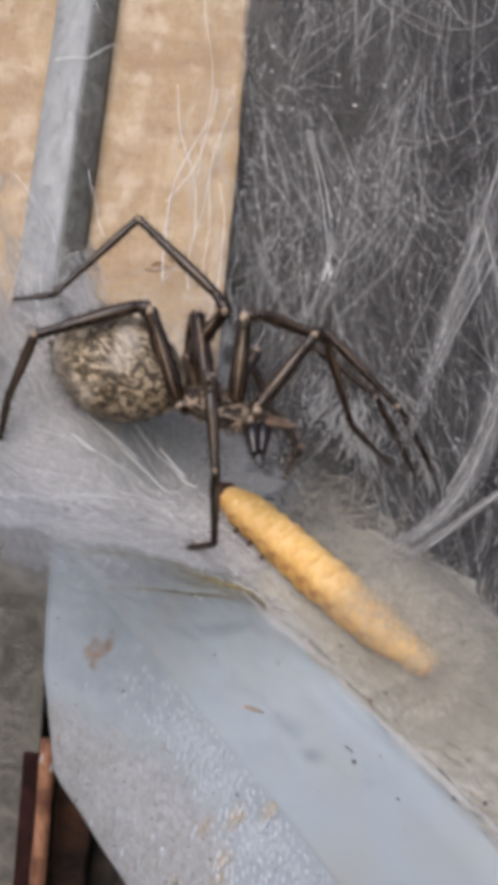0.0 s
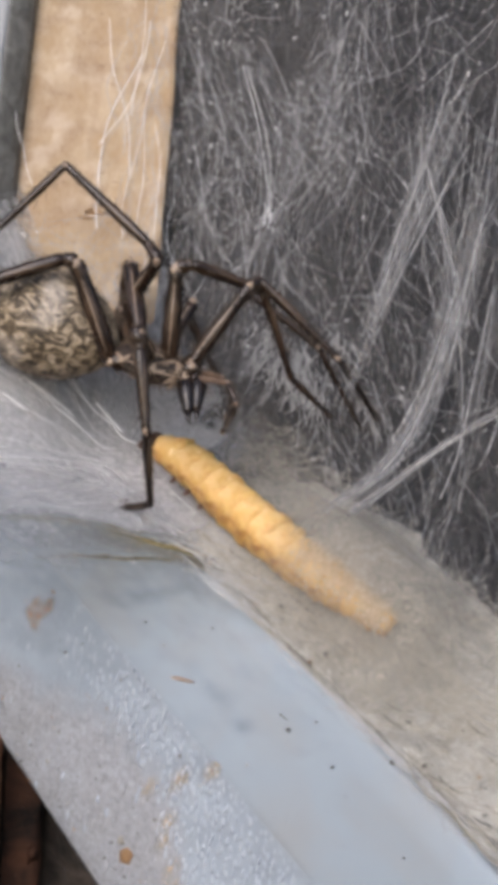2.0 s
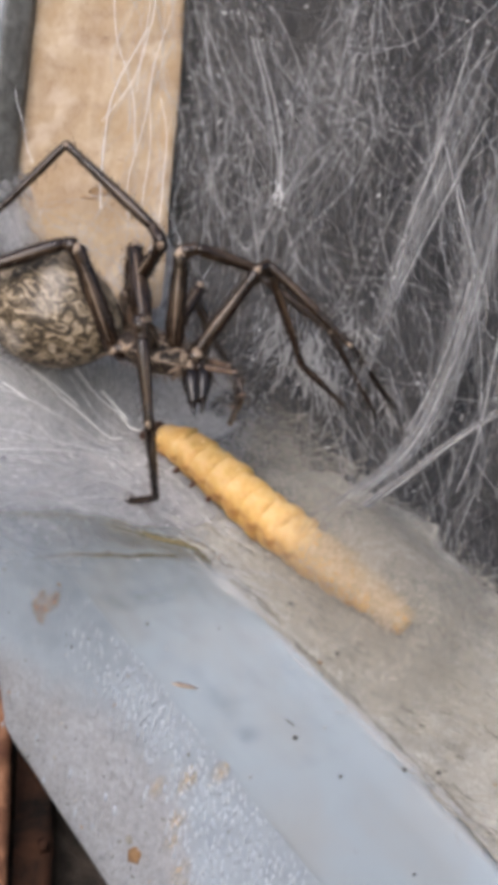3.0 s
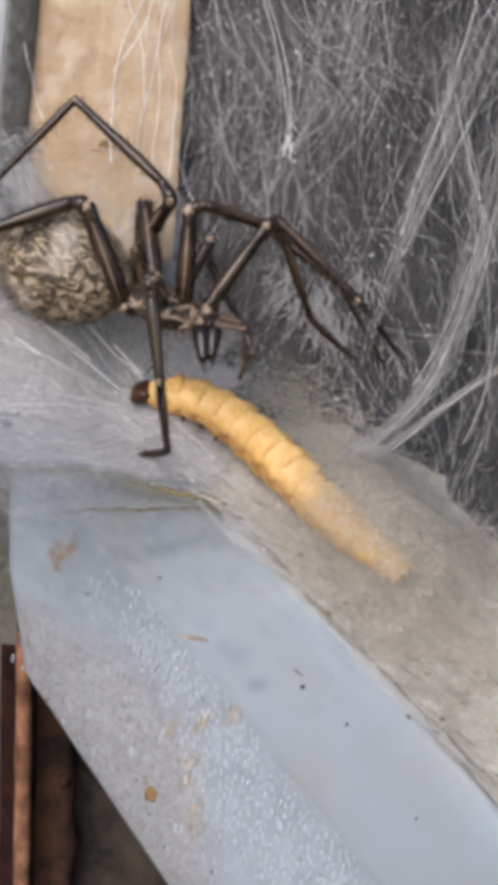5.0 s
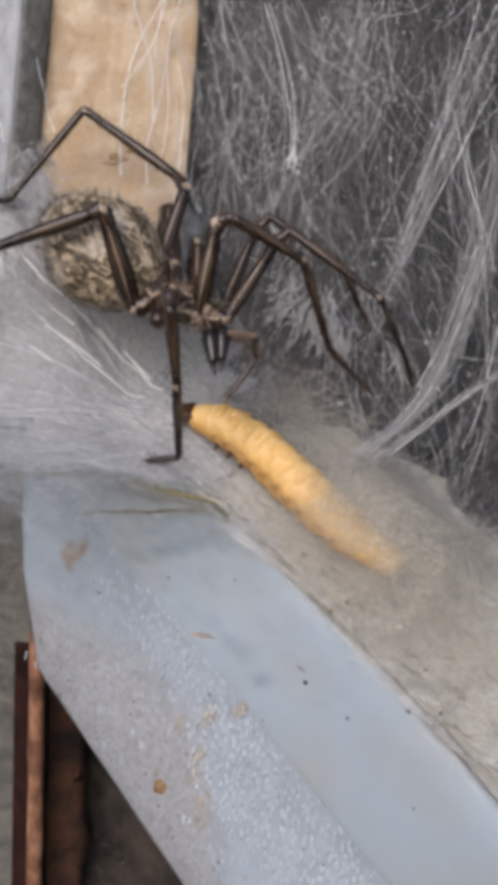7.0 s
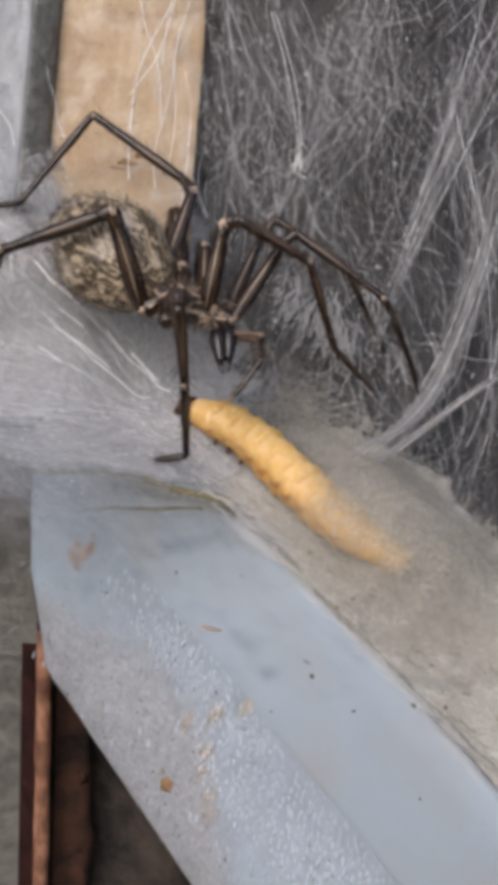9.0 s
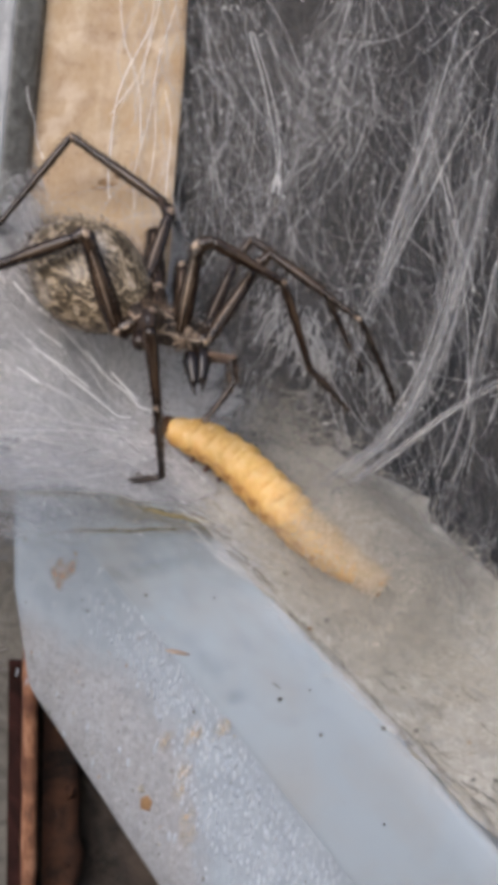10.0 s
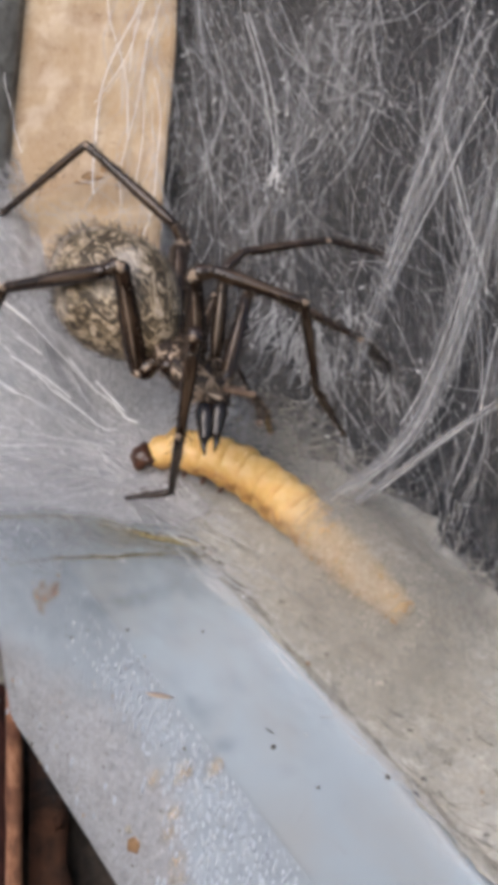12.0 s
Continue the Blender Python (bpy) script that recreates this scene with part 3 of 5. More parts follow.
def sheet_dirt():
    """Chips and specks caught on the clear silk stretched before the bar's face."""
    def speck(name, s, u, size, mat, label, cat, seed, turn=12):
        bm = bmesh.new()
        blob(bm, (0, 0, 0), size, seed, 0.7)
        ob = tagged(link(name, bm, mat), label, cat)
        ob.matrix_world = SHEET @ Matrix.Translation(Vector((s, u, 0.32)) * MM) @ pose(0, 0, 0, 0, 0, turn)
        return ob

    speck("wood_chip", 0.9, 3.2, (0.2, 0.95, 0.1), CHIP, "small reddish brown wood chip on clear silk", "wood chip", 1, -28)
    speck("dirt_speck", 7.5, 8.8, (0.17, 0.22, 0.1), POST, "tiny black speck of dirt on clear silk", "dirt speck", 2)
    speck("dirt_speck", 6.2, 9.6, (0.4, 0.07, 0.06), POST, "tiny grey sliver of dirt on clear silk", "dirt speck", 3, 20)
    speck("dirt_speck", 11.5, 9.7, (0.13, 0.2, 0.1), POST, "tiny grey speck of dirt on clear silk", "dirt speck", 4)
    speck("dirt_speck", 14.9, 17.4, (0.4, 0.22, 0.12), POST, "tiny grey speck of dirt on clear silk", "dirt speck", 5)
    speck("dirt_speck", 12.9, 16.3, (0.2, 0.3, 0.1), POST, "tiny grey speck of dirt on clear silk", "dirt speck", 6)
    rng = random.Random(8)
    for k in range(9):
        speck("dirt_speck", rng.uniform(-6, 34), rng.uniform(0, 18), (rng.uniform(0.07, 0.16), rng.uniform(0.06, 0.2), 0.06), (POST, DUST)[k % 2], "tiny speck of dirt on clear silk", "dirt speck", 40 + k)


# the fibres lie on the sheet of silk
def dried_rims():
    """Thin yellowish fibres where the dense silk ends, and thinner films past them."""
    rng = random.Random(19)
    arc = ((-16, -12.6), (-1.5, -12.5), (1.5, -13.1), (5, -12.8), (10, -12.2), (14, -11.6), (18.5, -10.6))
    for k, (curve, u0, u1, w, mat, size, many) in enumerate(((rim, -3, 12, 0.3, YELLOW, 0.04, 10), (rim, 9, 24, 0.3, YELLOW, 0.065, 24), (rim, 12, 18.5, 0.16, RIM_PALE, 0.10, 12), (rim, 8, 24, 0.8, YELLOW, 0.045, 30),
                                                       (lambda u: float(np.interp(u, [p[0] for p in arc], [p[1] for p in arc])), -1.6, 15, 0.16, YELLOW, 0.055, 12))):
        lines = []
        for q in range(many):
            o, ph = rng.gauss(0, w), rng.uniform(0, 9)
            a = rng.uniform(u0, u1 - 3)
            b = min(u1, a + rng.uniform(2.5, 9))
            us = np.linspace(a, b, 24)
            lines.append(([bar_point((curve(u - 0.8) + curve(u) + curve(u + 0.8)) / 3 + o + 0.35 * noise.noise(Vector((u * 0.4, k, ph))), u, 0.42 + 0.015 * (q % 12)) for u in us], rng.uniform(0.25, 1.0) * size))
        tagged(thread_mesh("dried_fibre", lines, mat), "yellowish brown dried fibre along the silk sheet's edge", "fibre", kind="stuff")

    def thin_film(name, mat, label, cover, n, s0=-26, s1=10, u0=-12, u1=27, ni=90, nj=90):
        film_grid(name, mat, label, ni, nj, lambda a, b: bar_point(s0 + (s1 - s0) * a, u0 + (u1 - u0) * b, n), lambda a, b: cover(s0 + (s1 - s0) * a, u0 + (u1 - u0) * b))

    def rag(s, u, z, f=0.3):
        return noise.noise(Vector((s * f, u * f, z))) + 0.5 * noise.noise(Vector((s * f * 2.7, u * f * 2.7, z)))
    thin_film("silk_skirt", SKIRT, "thin ragged edge of the silk sheet over the bar", lambda s, u: max(0.0, (0.5 + 0.35 * ease((9 - u) / 8)) * ease((rim(u) + 9.5 - s + 2.6 * rag(s, u, 4)) / 8) + 0.12 * rag(s, u, 9)) * ease((u + 11) / 5), 0.2)
    thin_film("stained_film", STAINED, "yellowish stained silk film over the bar", lambda s, u: max(0.0, 1 + 0.6 * rag(s, u, 16, 0.6)) * 0.75 * math.exp(-((s - rim(u) - 1.3 - 0.6 * rag(s, u, 6)) / 1.3) ** 2) * ease((u - 5) / 6), 0.26)
    thin_film("grime_film", GRIME, "bluish grey band of grime on the clear silk", lambda s, u: max(0.0, 1 + 0.9 * rag(s, u, 11, 0.5)) * (
        0.42 * math.exp(-((s + 7.9 - 0.5 * rag(s, u, 2, 0.4)) / 0.75) ** 2) * ease((u - 1.5) / 3) * ease((16 - u) / 6)
        + 0.35 * math.exp(-((s - 6.1) / 0.6) ** 2 - ((u - 5.1) / 1.2) ** 2) + 0.2 * math.exp(-((s - 3) / 2.2) ** 2 - ((u - 5.4) / 1.3) ** 2)
        + 0.2 * math.exp(-((s + 15.4) / 1.3) ** 2) * ease((u + 1) / 3) * ease((12 - u) / 5)), 0.3)
    # clear silk that carries the chips, hardly seen before the bar
    thin_film("clear_silk", SKIRT, "clear silk stretched before the bar's face", lambda s, u: (0.045 + 0.05 * rag(s, u, 13, 0.12)) * ease((u + 9) / 6) * ease((s + 10) / 5) * ease((16.5 - u) / 1.5), 0.24, -18, 48, -9, 20.5, 90, 50)


def dusty_ledge():
    """The dust and silk that fill the corner behind the bar."""
    root = empty("dusty_ledge")
    bm = bmesh.new()
    grid = []
    for i in range(121):
        row = []
        far = 33.5 + 2.2 * noise.noise(Vector(((-26 + i * 0.6) * 0.12, 3, 0))) + 0.6 * noise.noise(Vector((i * 0.36, 8, 0)))
        for j in range(40):
            u = 17.9 + (far - 17.9) * j / 39
            s = -23 + i * 0.575 + 0.5 * (u - 17.9) * (1 - i / 120)
            n = sheet_height(s, u) - 0.75 + 0.45 * noise.noise(Vector((s * 0.35, u * 0.4, 0))) + 0.25 * noise.noise(Vector((s * 1.0, u * 1.0, 5))) + 0.1 * noise.noise(Vector((s * 2.3, u * 2.3, 9)))
            start = max(0.0, 1 - i / 14)
            s += start * 3.0 * noise.noise(Vector((u * 0.5, 2, 6)))
            row.append(bm.verts.new(bar_point(s, u, min(n, 11) - 2.2 * start ** 2)))
        row.append(bm.verts.new(bar_point(s, far + 0.4, 5.5)))
        row.append(bm.verts.new(bar_point(s, far - 2, -6)))
        row.append(bm.verts.new(bar_point(s, 27.5, -6)))
        grid.append(row)
    for a, b in zip(grid, grid[1:]):
        for k in range(len(a)):
            j = (k + 1) % len(a)
            bm.faces.new((a[k], a[j], b[j], b[k]))
    bm.faces.new(grid[0])
    bm.faces.new(grid[-1][::-1])
    part("matted_dust", bm, DUST, root)
    rng = random.Random(14)
    lines = []
    for _ in range(1700):
        s, u, ang, ln = rng.uniform(-22, 42), rng.uniform(17.5, 34), rng.gauss(0.2, 0.8), rng.uniform(1, 6)
        pts = []
        for k in range(6):
            ss, uu = s + ln * (k / 5 - 0.5) * math.cos(ang + 0.12 * k), u + ln * (k / 5 - 0.5) * math.sin(ang + 0.12 * k)
            pts.append(bar_point(ss, uu, sheet_height(ss, uu) - 0.55 + 0.5 * noise.noise(Vector((ss * 0.5, uu * 0.5, 4)))))
        lines.append((pts, rng.uniform(0.012, 0.04)))
    for _ in range(110):
        # long threads that run from the curtain over the ledge to the grub's bed
        a, b = (rng.uniform(2, 34), rng.uniform(25, 34)), (rng.uniform(-12, 12), rng.uniform(18.5, 24))
        lift = rng.uniform(0.1, 1.4)
        lines.append(([bar_point(a[0] + (b[0] - a[0]) * q / 9, a[1] + (b[1] - a[1]) * q / 9 + 0.3 * math.sin(q * 0.7 + lift * 9), sheet_height(a[0] + (b[0] - a[0]) * q / 9, a[1] + (b[1] - a[1]) * q / 9) - 0.3 + lift * math.sin(math.pi * q / 9)) for q in range(10)], rng.uniform(0.012, 0.032)))
    tagged(thread_mesh("dust_fuzz", lines, SILK_DUST, root, "fibres of dusty silk"), kind="stuff")
    for k in range(36):
        s, u = rng.uniform(-16, 40), 18.3 + abs(rng.gauss(0, 3.5))
        bm = bmesh.new()
        c = bar_point(s, u, sheet_height(s, u) - 0.5)
        r = rng.uniform(0.06, 0.2)
        blob(bm, c, (r * 1.4, r, r), k, 0.9, 1)
        part("crumb", bm, (POST, STAIN, DUST, POST)[k % 4], root)
    lines = []
    for _ in range(70):
        s, u = rng.uniform(-14, 38), 18.6 + abs(rng.gauss(0, 2.2))
        ang, ln = rng.gauss(0, 0.5), rng.uniform(0.5, 3)
        lines.append(([bar_point(s + ln * k / 4 * math.cos(ang), u + ln * k / 4 * math.sin(ang + 0.2 * k), sheet_height(s, u) - 0.45) for k in range(5)], rng.uniform(0.02, 0.06)))
    tagged(thread_mesh("dark_fuzz", lines, POST, root, "dark dirty fibres"), kind="stuff")
    lines = []
    for _ in range(260):
        s, u = rng.uniform(-20, 40), rng.uniform(27, 34.5)
        a = bar_point(s, u, sheet_height(s, u) - 0.8)
        ln = rng.uniform(2, 8)
        t = rng.gauss(0.25, 0.5)
        b = a + Vector((ln * math.sin(t), rng.uniform(0, 3), ln * math.cos(t)))
        lines.append((bent(a, b, (rng.gauss(0, 0.4), 0, 0), 8, 0.2, rng), rng.uniform(0.012, 0.036)))
    tagged(thread_mesh("anchor_silk", lines, SILK_SOFT, root, "silk threads fixed to the ledge"), kind="stuff")
    # the dark seam between bar and dust
    bm = bmesh.new()
    pts = [bar_point(-9 + k, 19.4 + 0.4 * noise.noise(Vector((k * 0.6, 0, 0))), 0.35) for k in range(44)]
    ring_tube(bm, pts, [0.02 + 0.08 * abs(noise.noise(Vector((k * 0.5, 4, 0)))) for k in range(44)], 6)
    part("dirt_seam", bm, POST, root, "dark line of dirt along the bar")
    return tagged(root, "beige ledge matted with dusty silk behind the bar", "ledge")


# ---- silk ----
def film_grid(name, mat, label, ni, nj, place, cover):
    """A film over a grid of (a, b) from 0 to 1; cover says how dense it is spun there."""
    bm = bmesh.new()
    dens = bm.verts.layers.float.new("cover")
    rows = []
    for i in range(ni):
        row = []
        for j in range(nj):
            a, b = i / (ni - 1), j / (nj - 1)
            v = bm.verts.new(place(a, b))
            v[dens] = cover(a, b)
            row.append(v)
        rows.append(row)
    for p, q in zip(rows, rows[1:]):
        for j in range(nj - 1):
            four = (p[j], p[j + 1], q[j + 1], q[j])
            if max(v[dens] for v in four) > 0.012:
                bm.faces.new(four)
    bmesh.ops.delete(bm, geom=[v for v in bm.verts if not v.link_faces], context="VERTS")
    return tagged(link(name, bm, mat), label, "spider web", kind="stuff")


def film_sheet(name, s0, s1, u0, u1, off, mat, label, seed, hump=False, soft=0.14):
    """A film over the bar's plane, ragged at its rim; hump: it rises over the grub's tail."""
    def place(a, b):
        s, u = s0 + (s1 - s0) * a, u0 + (u1 - u0) * b
        n = sheet_height(s, u) + off + 0.3 * noise.noise(Vector((s * 0.2, u * 0.2, seed))) + 0.12 * noise.noise(Vector((s * 0.8, u * 0.8, seed)))
        if hump:
            n += 6.6 * ease((s + (18 if u < 22.4 else 18 - 6 * ease((u - 22.4) / 3))) / 8) * math.exp(-((u - 22.4) / (4.3 if u < 22.4 else 7.5)) ** 2) * ease((16 - s) / 12)
            return bar_point(s, u, n)
        return bar_point(s, u, n)

    def cover(a, b):
        s, u = s0 + (s1 - s0) * a, u0 + (u1 - u0) * b
        rag = 0.10 * noise.noise(Vector((s * 0.35, u * 0.35, seed + 3))) + 0.06 * noise.noise(Vector((s * 1.1, u * 1.1, seed)))
        k = ease((min(a if hump else a * 0.36, 1 - a, b, 1 - b) + rag) / soft)
        return 1.17 * k * max(ease((s + 11) / 9), 0.95 * ease((u - 24.5) / 2) * ease((s + 23) / 3)) * ease((u - 16) / 3) if hump else k * hem(s, u) * (1 - ease((u - 19) / 3) * (1 - ease((-18 - s) / 5)))
    return film_grid(name, mat, label, 90, 60, place, cover)


def platform_silk():
    film_sheet("silk_sheet", -53, -12, -15, 31, 0.0, FILM, "grey sheet of spider silk spread over the bar's end", 1, False, 0.12)
    film_sheet("silk_cover", -26, 14, 15, 34, -0.2, COVER, "thin beige silk film over the tail of the grub", 2, True, 0.32)

    # the film that hangs down on the post
    film_grid("post_film", FILM, "grey silk film hanging over the post's top", 40, 24,
              lambda a, b: (-52 + 33 * a, 16.6 - 4.0 * b + 0.5 * noise.noise(Vector((a * 9, b * 6, 3))), -3.2 + 15 * b),
              lambda a, b: ease((1 - a) / 0.2) * ease((b + 0.12 * noise.noise(Vector((a * 14, b * 5, 1)))) / 0.22))
    rng = random.Random(5)
    # dusty film that bridges the seam between the clear silk and the ledge
    film_grid("seam_film", COVER, "dusty beige silk film along the bar's far edge", 140, 16,
              lambda a, b: bar_point(-10 + 58 * a, 15.2 + 4.6 * b + 0.3 * noise.noise(Vector((a * 16, b, 2))), 0.14 + 0.1 * b),
              lambda a, b: (1.3 * ease((b - 0.45 + 0.16 * noise.noise(Vector((a * 26, b * 3, 8)))) / 0.4)) * ease(a / 0.08) * ease((1 - b) / 0.12))
    lines = []
    for _ in range(130):
        s, ln, off = rng.uniform(-9, 44), rng.uniform(1, 7), rng.gauss(0, 0.85)
        lines.append(([bar_point(s + ln * q / 7, 17.0 + off + 0.5 * noise.noise(Vector(((s + q) * 0.5, off, 3))), 0.4) for q in range(8)], rng.uniform(0.015, 0.05)))
    tagged(thread_mesh("seam_fibres", lines, SILK_SHEET), "pale fibres along the bar's far edge", "spider web", kind="stuff")
    lines, bright = [], []
    for _ in range(190):
        s, u, a = rng.uniform(-27, -6), rng.uniform(14.5, 21), rng.gauss(0.3, 0.5)
        ln = rng.uniform(1.5, 6)
        lines.append(([bar_point(s + ln * q / 5 * math.cos(a + 0.08 * q), u + ln * q / 5 * math.sin(a + 0.08 * q), sheet_height(s, u) + 0.15 + 0.15 * math.sin(q + s)) for q in range(6)], rng.uniform(0.02, 0.05)))
    for _ in range(900):
        # threads fan out from the waiting place before the spider
        s, u = rng.uniform(-46, -16), rng.uniform(-2, 22)
        ang = math.atan2(21 - u, -21 - s) + rng.gauss(0, 0.22) if rng.random() < 0.7 else rng.uniform(-1.6, 1.6)
        ln = rng.uniform(2, 9)
        pts = []
        for k in range(8):
            ss, uu = s + ln * (k / 7 - 0.5) * math.cos(ang), u + ln * (k / 7 - 0.5) * math.sin(ang)
            pts.append(bar_point(ss, uu, sheet_height(ss, uu) + 0.2 + 0.2 * math.sin(k * 0.7 + s)))
        if hem(s, u) < 0.35:
            continue
        (bright if rng.random() < 0.03 else lines).append((pts, rng.uniform(0.010, 0.03)))
    tagged(thread_mesh("sheet_threads", lines, SILK_SHEET), "fine pale threads laid over the silk sheet", "spider web", kind="stuff")
    # glints on the threads are drawn as short thick white dashes
    for s0, u0, s1, u1, r in ((-37.2, 10.6, -35.4, 12.8, 0.17), (-35.4, 12.8, -30.7, 17.3, 0.05), (-30.6, 18.4, -27.6, 20.2, 0.15), (-32.6, 16.0, -28.5, 19.4, 0.10), (-30.4, 13.2, -28.2, 16.5, 0.10), (-33.2, 10.6, -30.6, 13.2, 0.09),
                              (-33.4, 10.2, -29.6, 15.2, 0.10), (-30.1, 13.9, -26.4, 18.9, 0.09), (-38.5, 9.6, -37.0, 10.9, 0.13), (-32.3, 8.3, -30.5, 9.9, 0.09), (-34.6, 11.2, -33.0, 13.3, 0.08), (-28.9, 19.2, -26.0, 20.7, 0.12),
                              (-39, 7, -33, 13, 0.025), (-34, 5, -25, 18, 0.03), (-29.5, 4, -24.5, 17.5, 0.025), (-40, 9, -31, 19, 0.025), (-27.5, 2, -24, 17, 0.025), (-31, 9, -25.5, 19, 0.03)):
        bright.append(([bar_point(s0 + (s1 - s0) * k / 7, u0 + (u1 - u0) * k / 7, sheet_height(s0 + (s1 - s0) * k / 7, u0 + (u1 - u0) * k / 7) + 0.5) for k in range(8)], r))
    for _ in range(64):
        s, u = rng.uniform(-44, -19), rng.uniform(2, 20)
        ang, ln = math.atan2(20.5 - u, -21 - s) + rng.gauss(0, 0.1), rng.uniform(0.8, 4.0)
        pts = [(s + ln * k / 4 * math.cos(ang), u + ln * k / 4 * math.sin(ang)) for k in range(5)]
        if hem(s, u) < 0.35:
            continue
        bright.append(([bar_point(a, b, sheet_height(a, b) + 0.35) for a, b in pts], rng.uniform(0.012, 0.032)))
    for _ in range(320):
        s, u, a = rng.uniform(-46, -14), rng.uniform(-3, 22), rng.uniform(0, 3.14)
        ln = rng.uniform(0.06, 0.2)
        if hem(s, u) < 0.35:
            continue
        bright.append(([bar_point(s + q * ln * math.cos(a), u + q * ln * math.sin(a), sheet_height(s, u) + 0.25) for q in (-1, 0, 1)], rng.uniform(0.02, 0.05)))
    tagged(thread_mesh("bright_sheet_threads", bright, SILK), "white threads over the silk sheet, with thick white dashes for glints", "spider web", kind="stuff")
    for k in range(24):
        s, u = rng.uniform(-34, -14), rng.uniform(4, 20)
        if hem(s, u) < 0.2:
            continue
        bm = bmesh.new()
        r = rng.uniform(0.04, 0.11)
        blob(bm, bar_point(s, u, sheet_height(s, u) + 0.2), (r, r, r * 0.8), k, 0.6, 1)
        tagged(link("silk_speck", bm, SILK), "tiny white speck caught on the silk", "speck", group="specks on the silk")
    for k in range(7):
        u = rng.uniform(-2, 18)
        s, r = rim(u) + rng.uniform(0, 7), rng.uniform(0.04, 0.09)
        bm = bmesh.new()
        blob(bm, bar_point(s, u, 0.4), (r, r * 0.8, r), k + 90, 0.6, 1)
        tagged(link("silk_speck", bm, SILK), "tiny white speck caught on the silk", "speck", group="specks on the silk")


def curtain_depth(x, z):
    """How far back the hanging silk stands."""
    return 10.5 - 0.32 * max(0, x - 2) + 0.06 * (z - 20)


def flow(x, z):
    """The way in which the hanging threads run, from straight down."""
    return 0.10 + 0.55 * noise.noise(Vector((x * 0.07, z * 0.035, 2.0))) + 0.35 * noise.noise(Vector((x * 0.22, z * 0.12, 7.0)))


def wander(rng, x, y, z, length, stray, curl):
    """A thread that drifts down along the flow."""
    pts, a = [], rng.gauss(0, stray)
    bend, n = rng.gauss(0, curl), max(6, int(length / 1.1))
    st = length / n
    dy = rng.gauss(0, 0.15)
    for _ in range(n + 1):
        pts.append((x, y, z))
        t = flow(x, z) + a
        x += st * math.sin(t)
        z -= st * math.cos(t)
        y += st * dy + rng.gauss(0, 0.04)
        a += bend * st + rng.gauss(0, 0.07)
    return pts


def hanging_silk():
    for k, dy in enumerate((2.5, 7.0, 12.0)):
        def place(a, b):
            x, z = -8.4 + 58 * a, -30 + 110 * b
            return (x, max(curtain_depth(x, z), -4) + dy + 1.8 * noise.noise(Vector((x * 0.1, z * 0.05, k * 7))), z)
        film_grid("silk_veil", HAZE, "hazy grey veil of old spider silk", 50, 50, place,
                  lambda a, b: max(0.0, 0.62 - 0.66 * ease((a - 0.22) / 0.25) + 1.1 * noise.noise(Vector((a * 8, b * 7, k * 3)))))
    rng = random.Random(11)
    # the deep kinds take the silk whose colour already holds the shade
    kinds = (("deep_threads", 1700, SILK_SHADED, (0.025, 0.07), (5, 20), 0.3, 0.06, (3, 13)),
             ("deep_fuzz", 2400, SILK_SHADED, (0.02, 0.05), (1.0, 5), 1.0, 0.3, (2, 13)),
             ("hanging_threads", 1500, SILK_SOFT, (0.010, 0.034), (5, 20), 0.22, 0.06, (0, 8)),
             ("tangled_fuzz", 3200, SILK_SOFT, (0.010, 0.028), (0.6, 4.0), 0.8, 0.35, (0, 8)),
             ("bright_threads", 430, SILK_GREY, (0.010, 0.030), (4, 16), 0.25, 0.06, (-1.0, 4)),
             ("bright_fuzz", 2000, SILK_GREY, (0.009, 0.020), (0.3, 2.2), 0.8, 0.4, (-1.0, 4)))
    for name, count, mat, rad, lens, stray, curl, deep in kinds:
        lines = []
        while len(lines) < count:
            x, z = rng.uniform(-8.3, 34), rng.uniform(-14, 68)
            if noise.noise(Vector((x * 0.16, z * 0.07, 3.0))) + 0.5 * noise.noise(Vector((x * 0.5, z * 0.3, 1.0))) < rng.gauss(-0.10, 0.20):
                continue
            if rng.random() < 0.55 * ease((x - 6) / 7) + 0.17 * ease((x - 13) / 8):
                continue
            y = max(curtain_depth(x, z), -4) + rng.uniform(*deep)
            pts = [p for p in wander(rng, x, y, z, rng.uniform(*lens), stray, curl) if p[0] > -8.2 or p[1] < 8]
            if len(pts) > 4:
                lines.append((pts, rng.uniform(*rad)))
        tagged(thread_mesh(name, lines, mat), "tangled hanging threads of spider silk, the deep ones coloured dark as shaded", "spider web", kind="stuff")
    # taut threads that cross the others, and glints of dust caught on them
    lines, dots = [], []
    for _ in range(45):
        x, z, t, ln = rng.uniform(-7, 26), rng.uniform(8, 62), rng.choice((-1, 1)) * rng.gauss(0.75, 0.4), rng.uniform(4, 15)
        y = max(curtain_depth(x, z), -4) + rng.uniform(-0.8, 3)
        b = (x + ln * math.sin(t), y + rng.gauss(0, 0.6), z - ln * abs(math.cos(t)))
        if b[0] > -7.5:
            lines.append((bent((x, y, z), b, (rng.gauss(0, 0.3), 0, rng.gauss(0, 0.3)), 14, 0.1, rng), rng.uniform(0.012, 0.03)))
    for _ in range(150):
        x, z, t = rng.uniform(-7, 26), rng.uniform(4, 60), rng.uniform(0, 3.14)
        y, ln = max(curtain_depth(x, z), -4) + rng.uniform(-1.0, 2), rng.uniform(0.04, 0.26)
        dots.append(([(x + q * ln * math.sin(t), y, z + q * ln * math.cos(t)) for q in (-1, 0, 1)], rng.uniform(0.02, 0.055)))
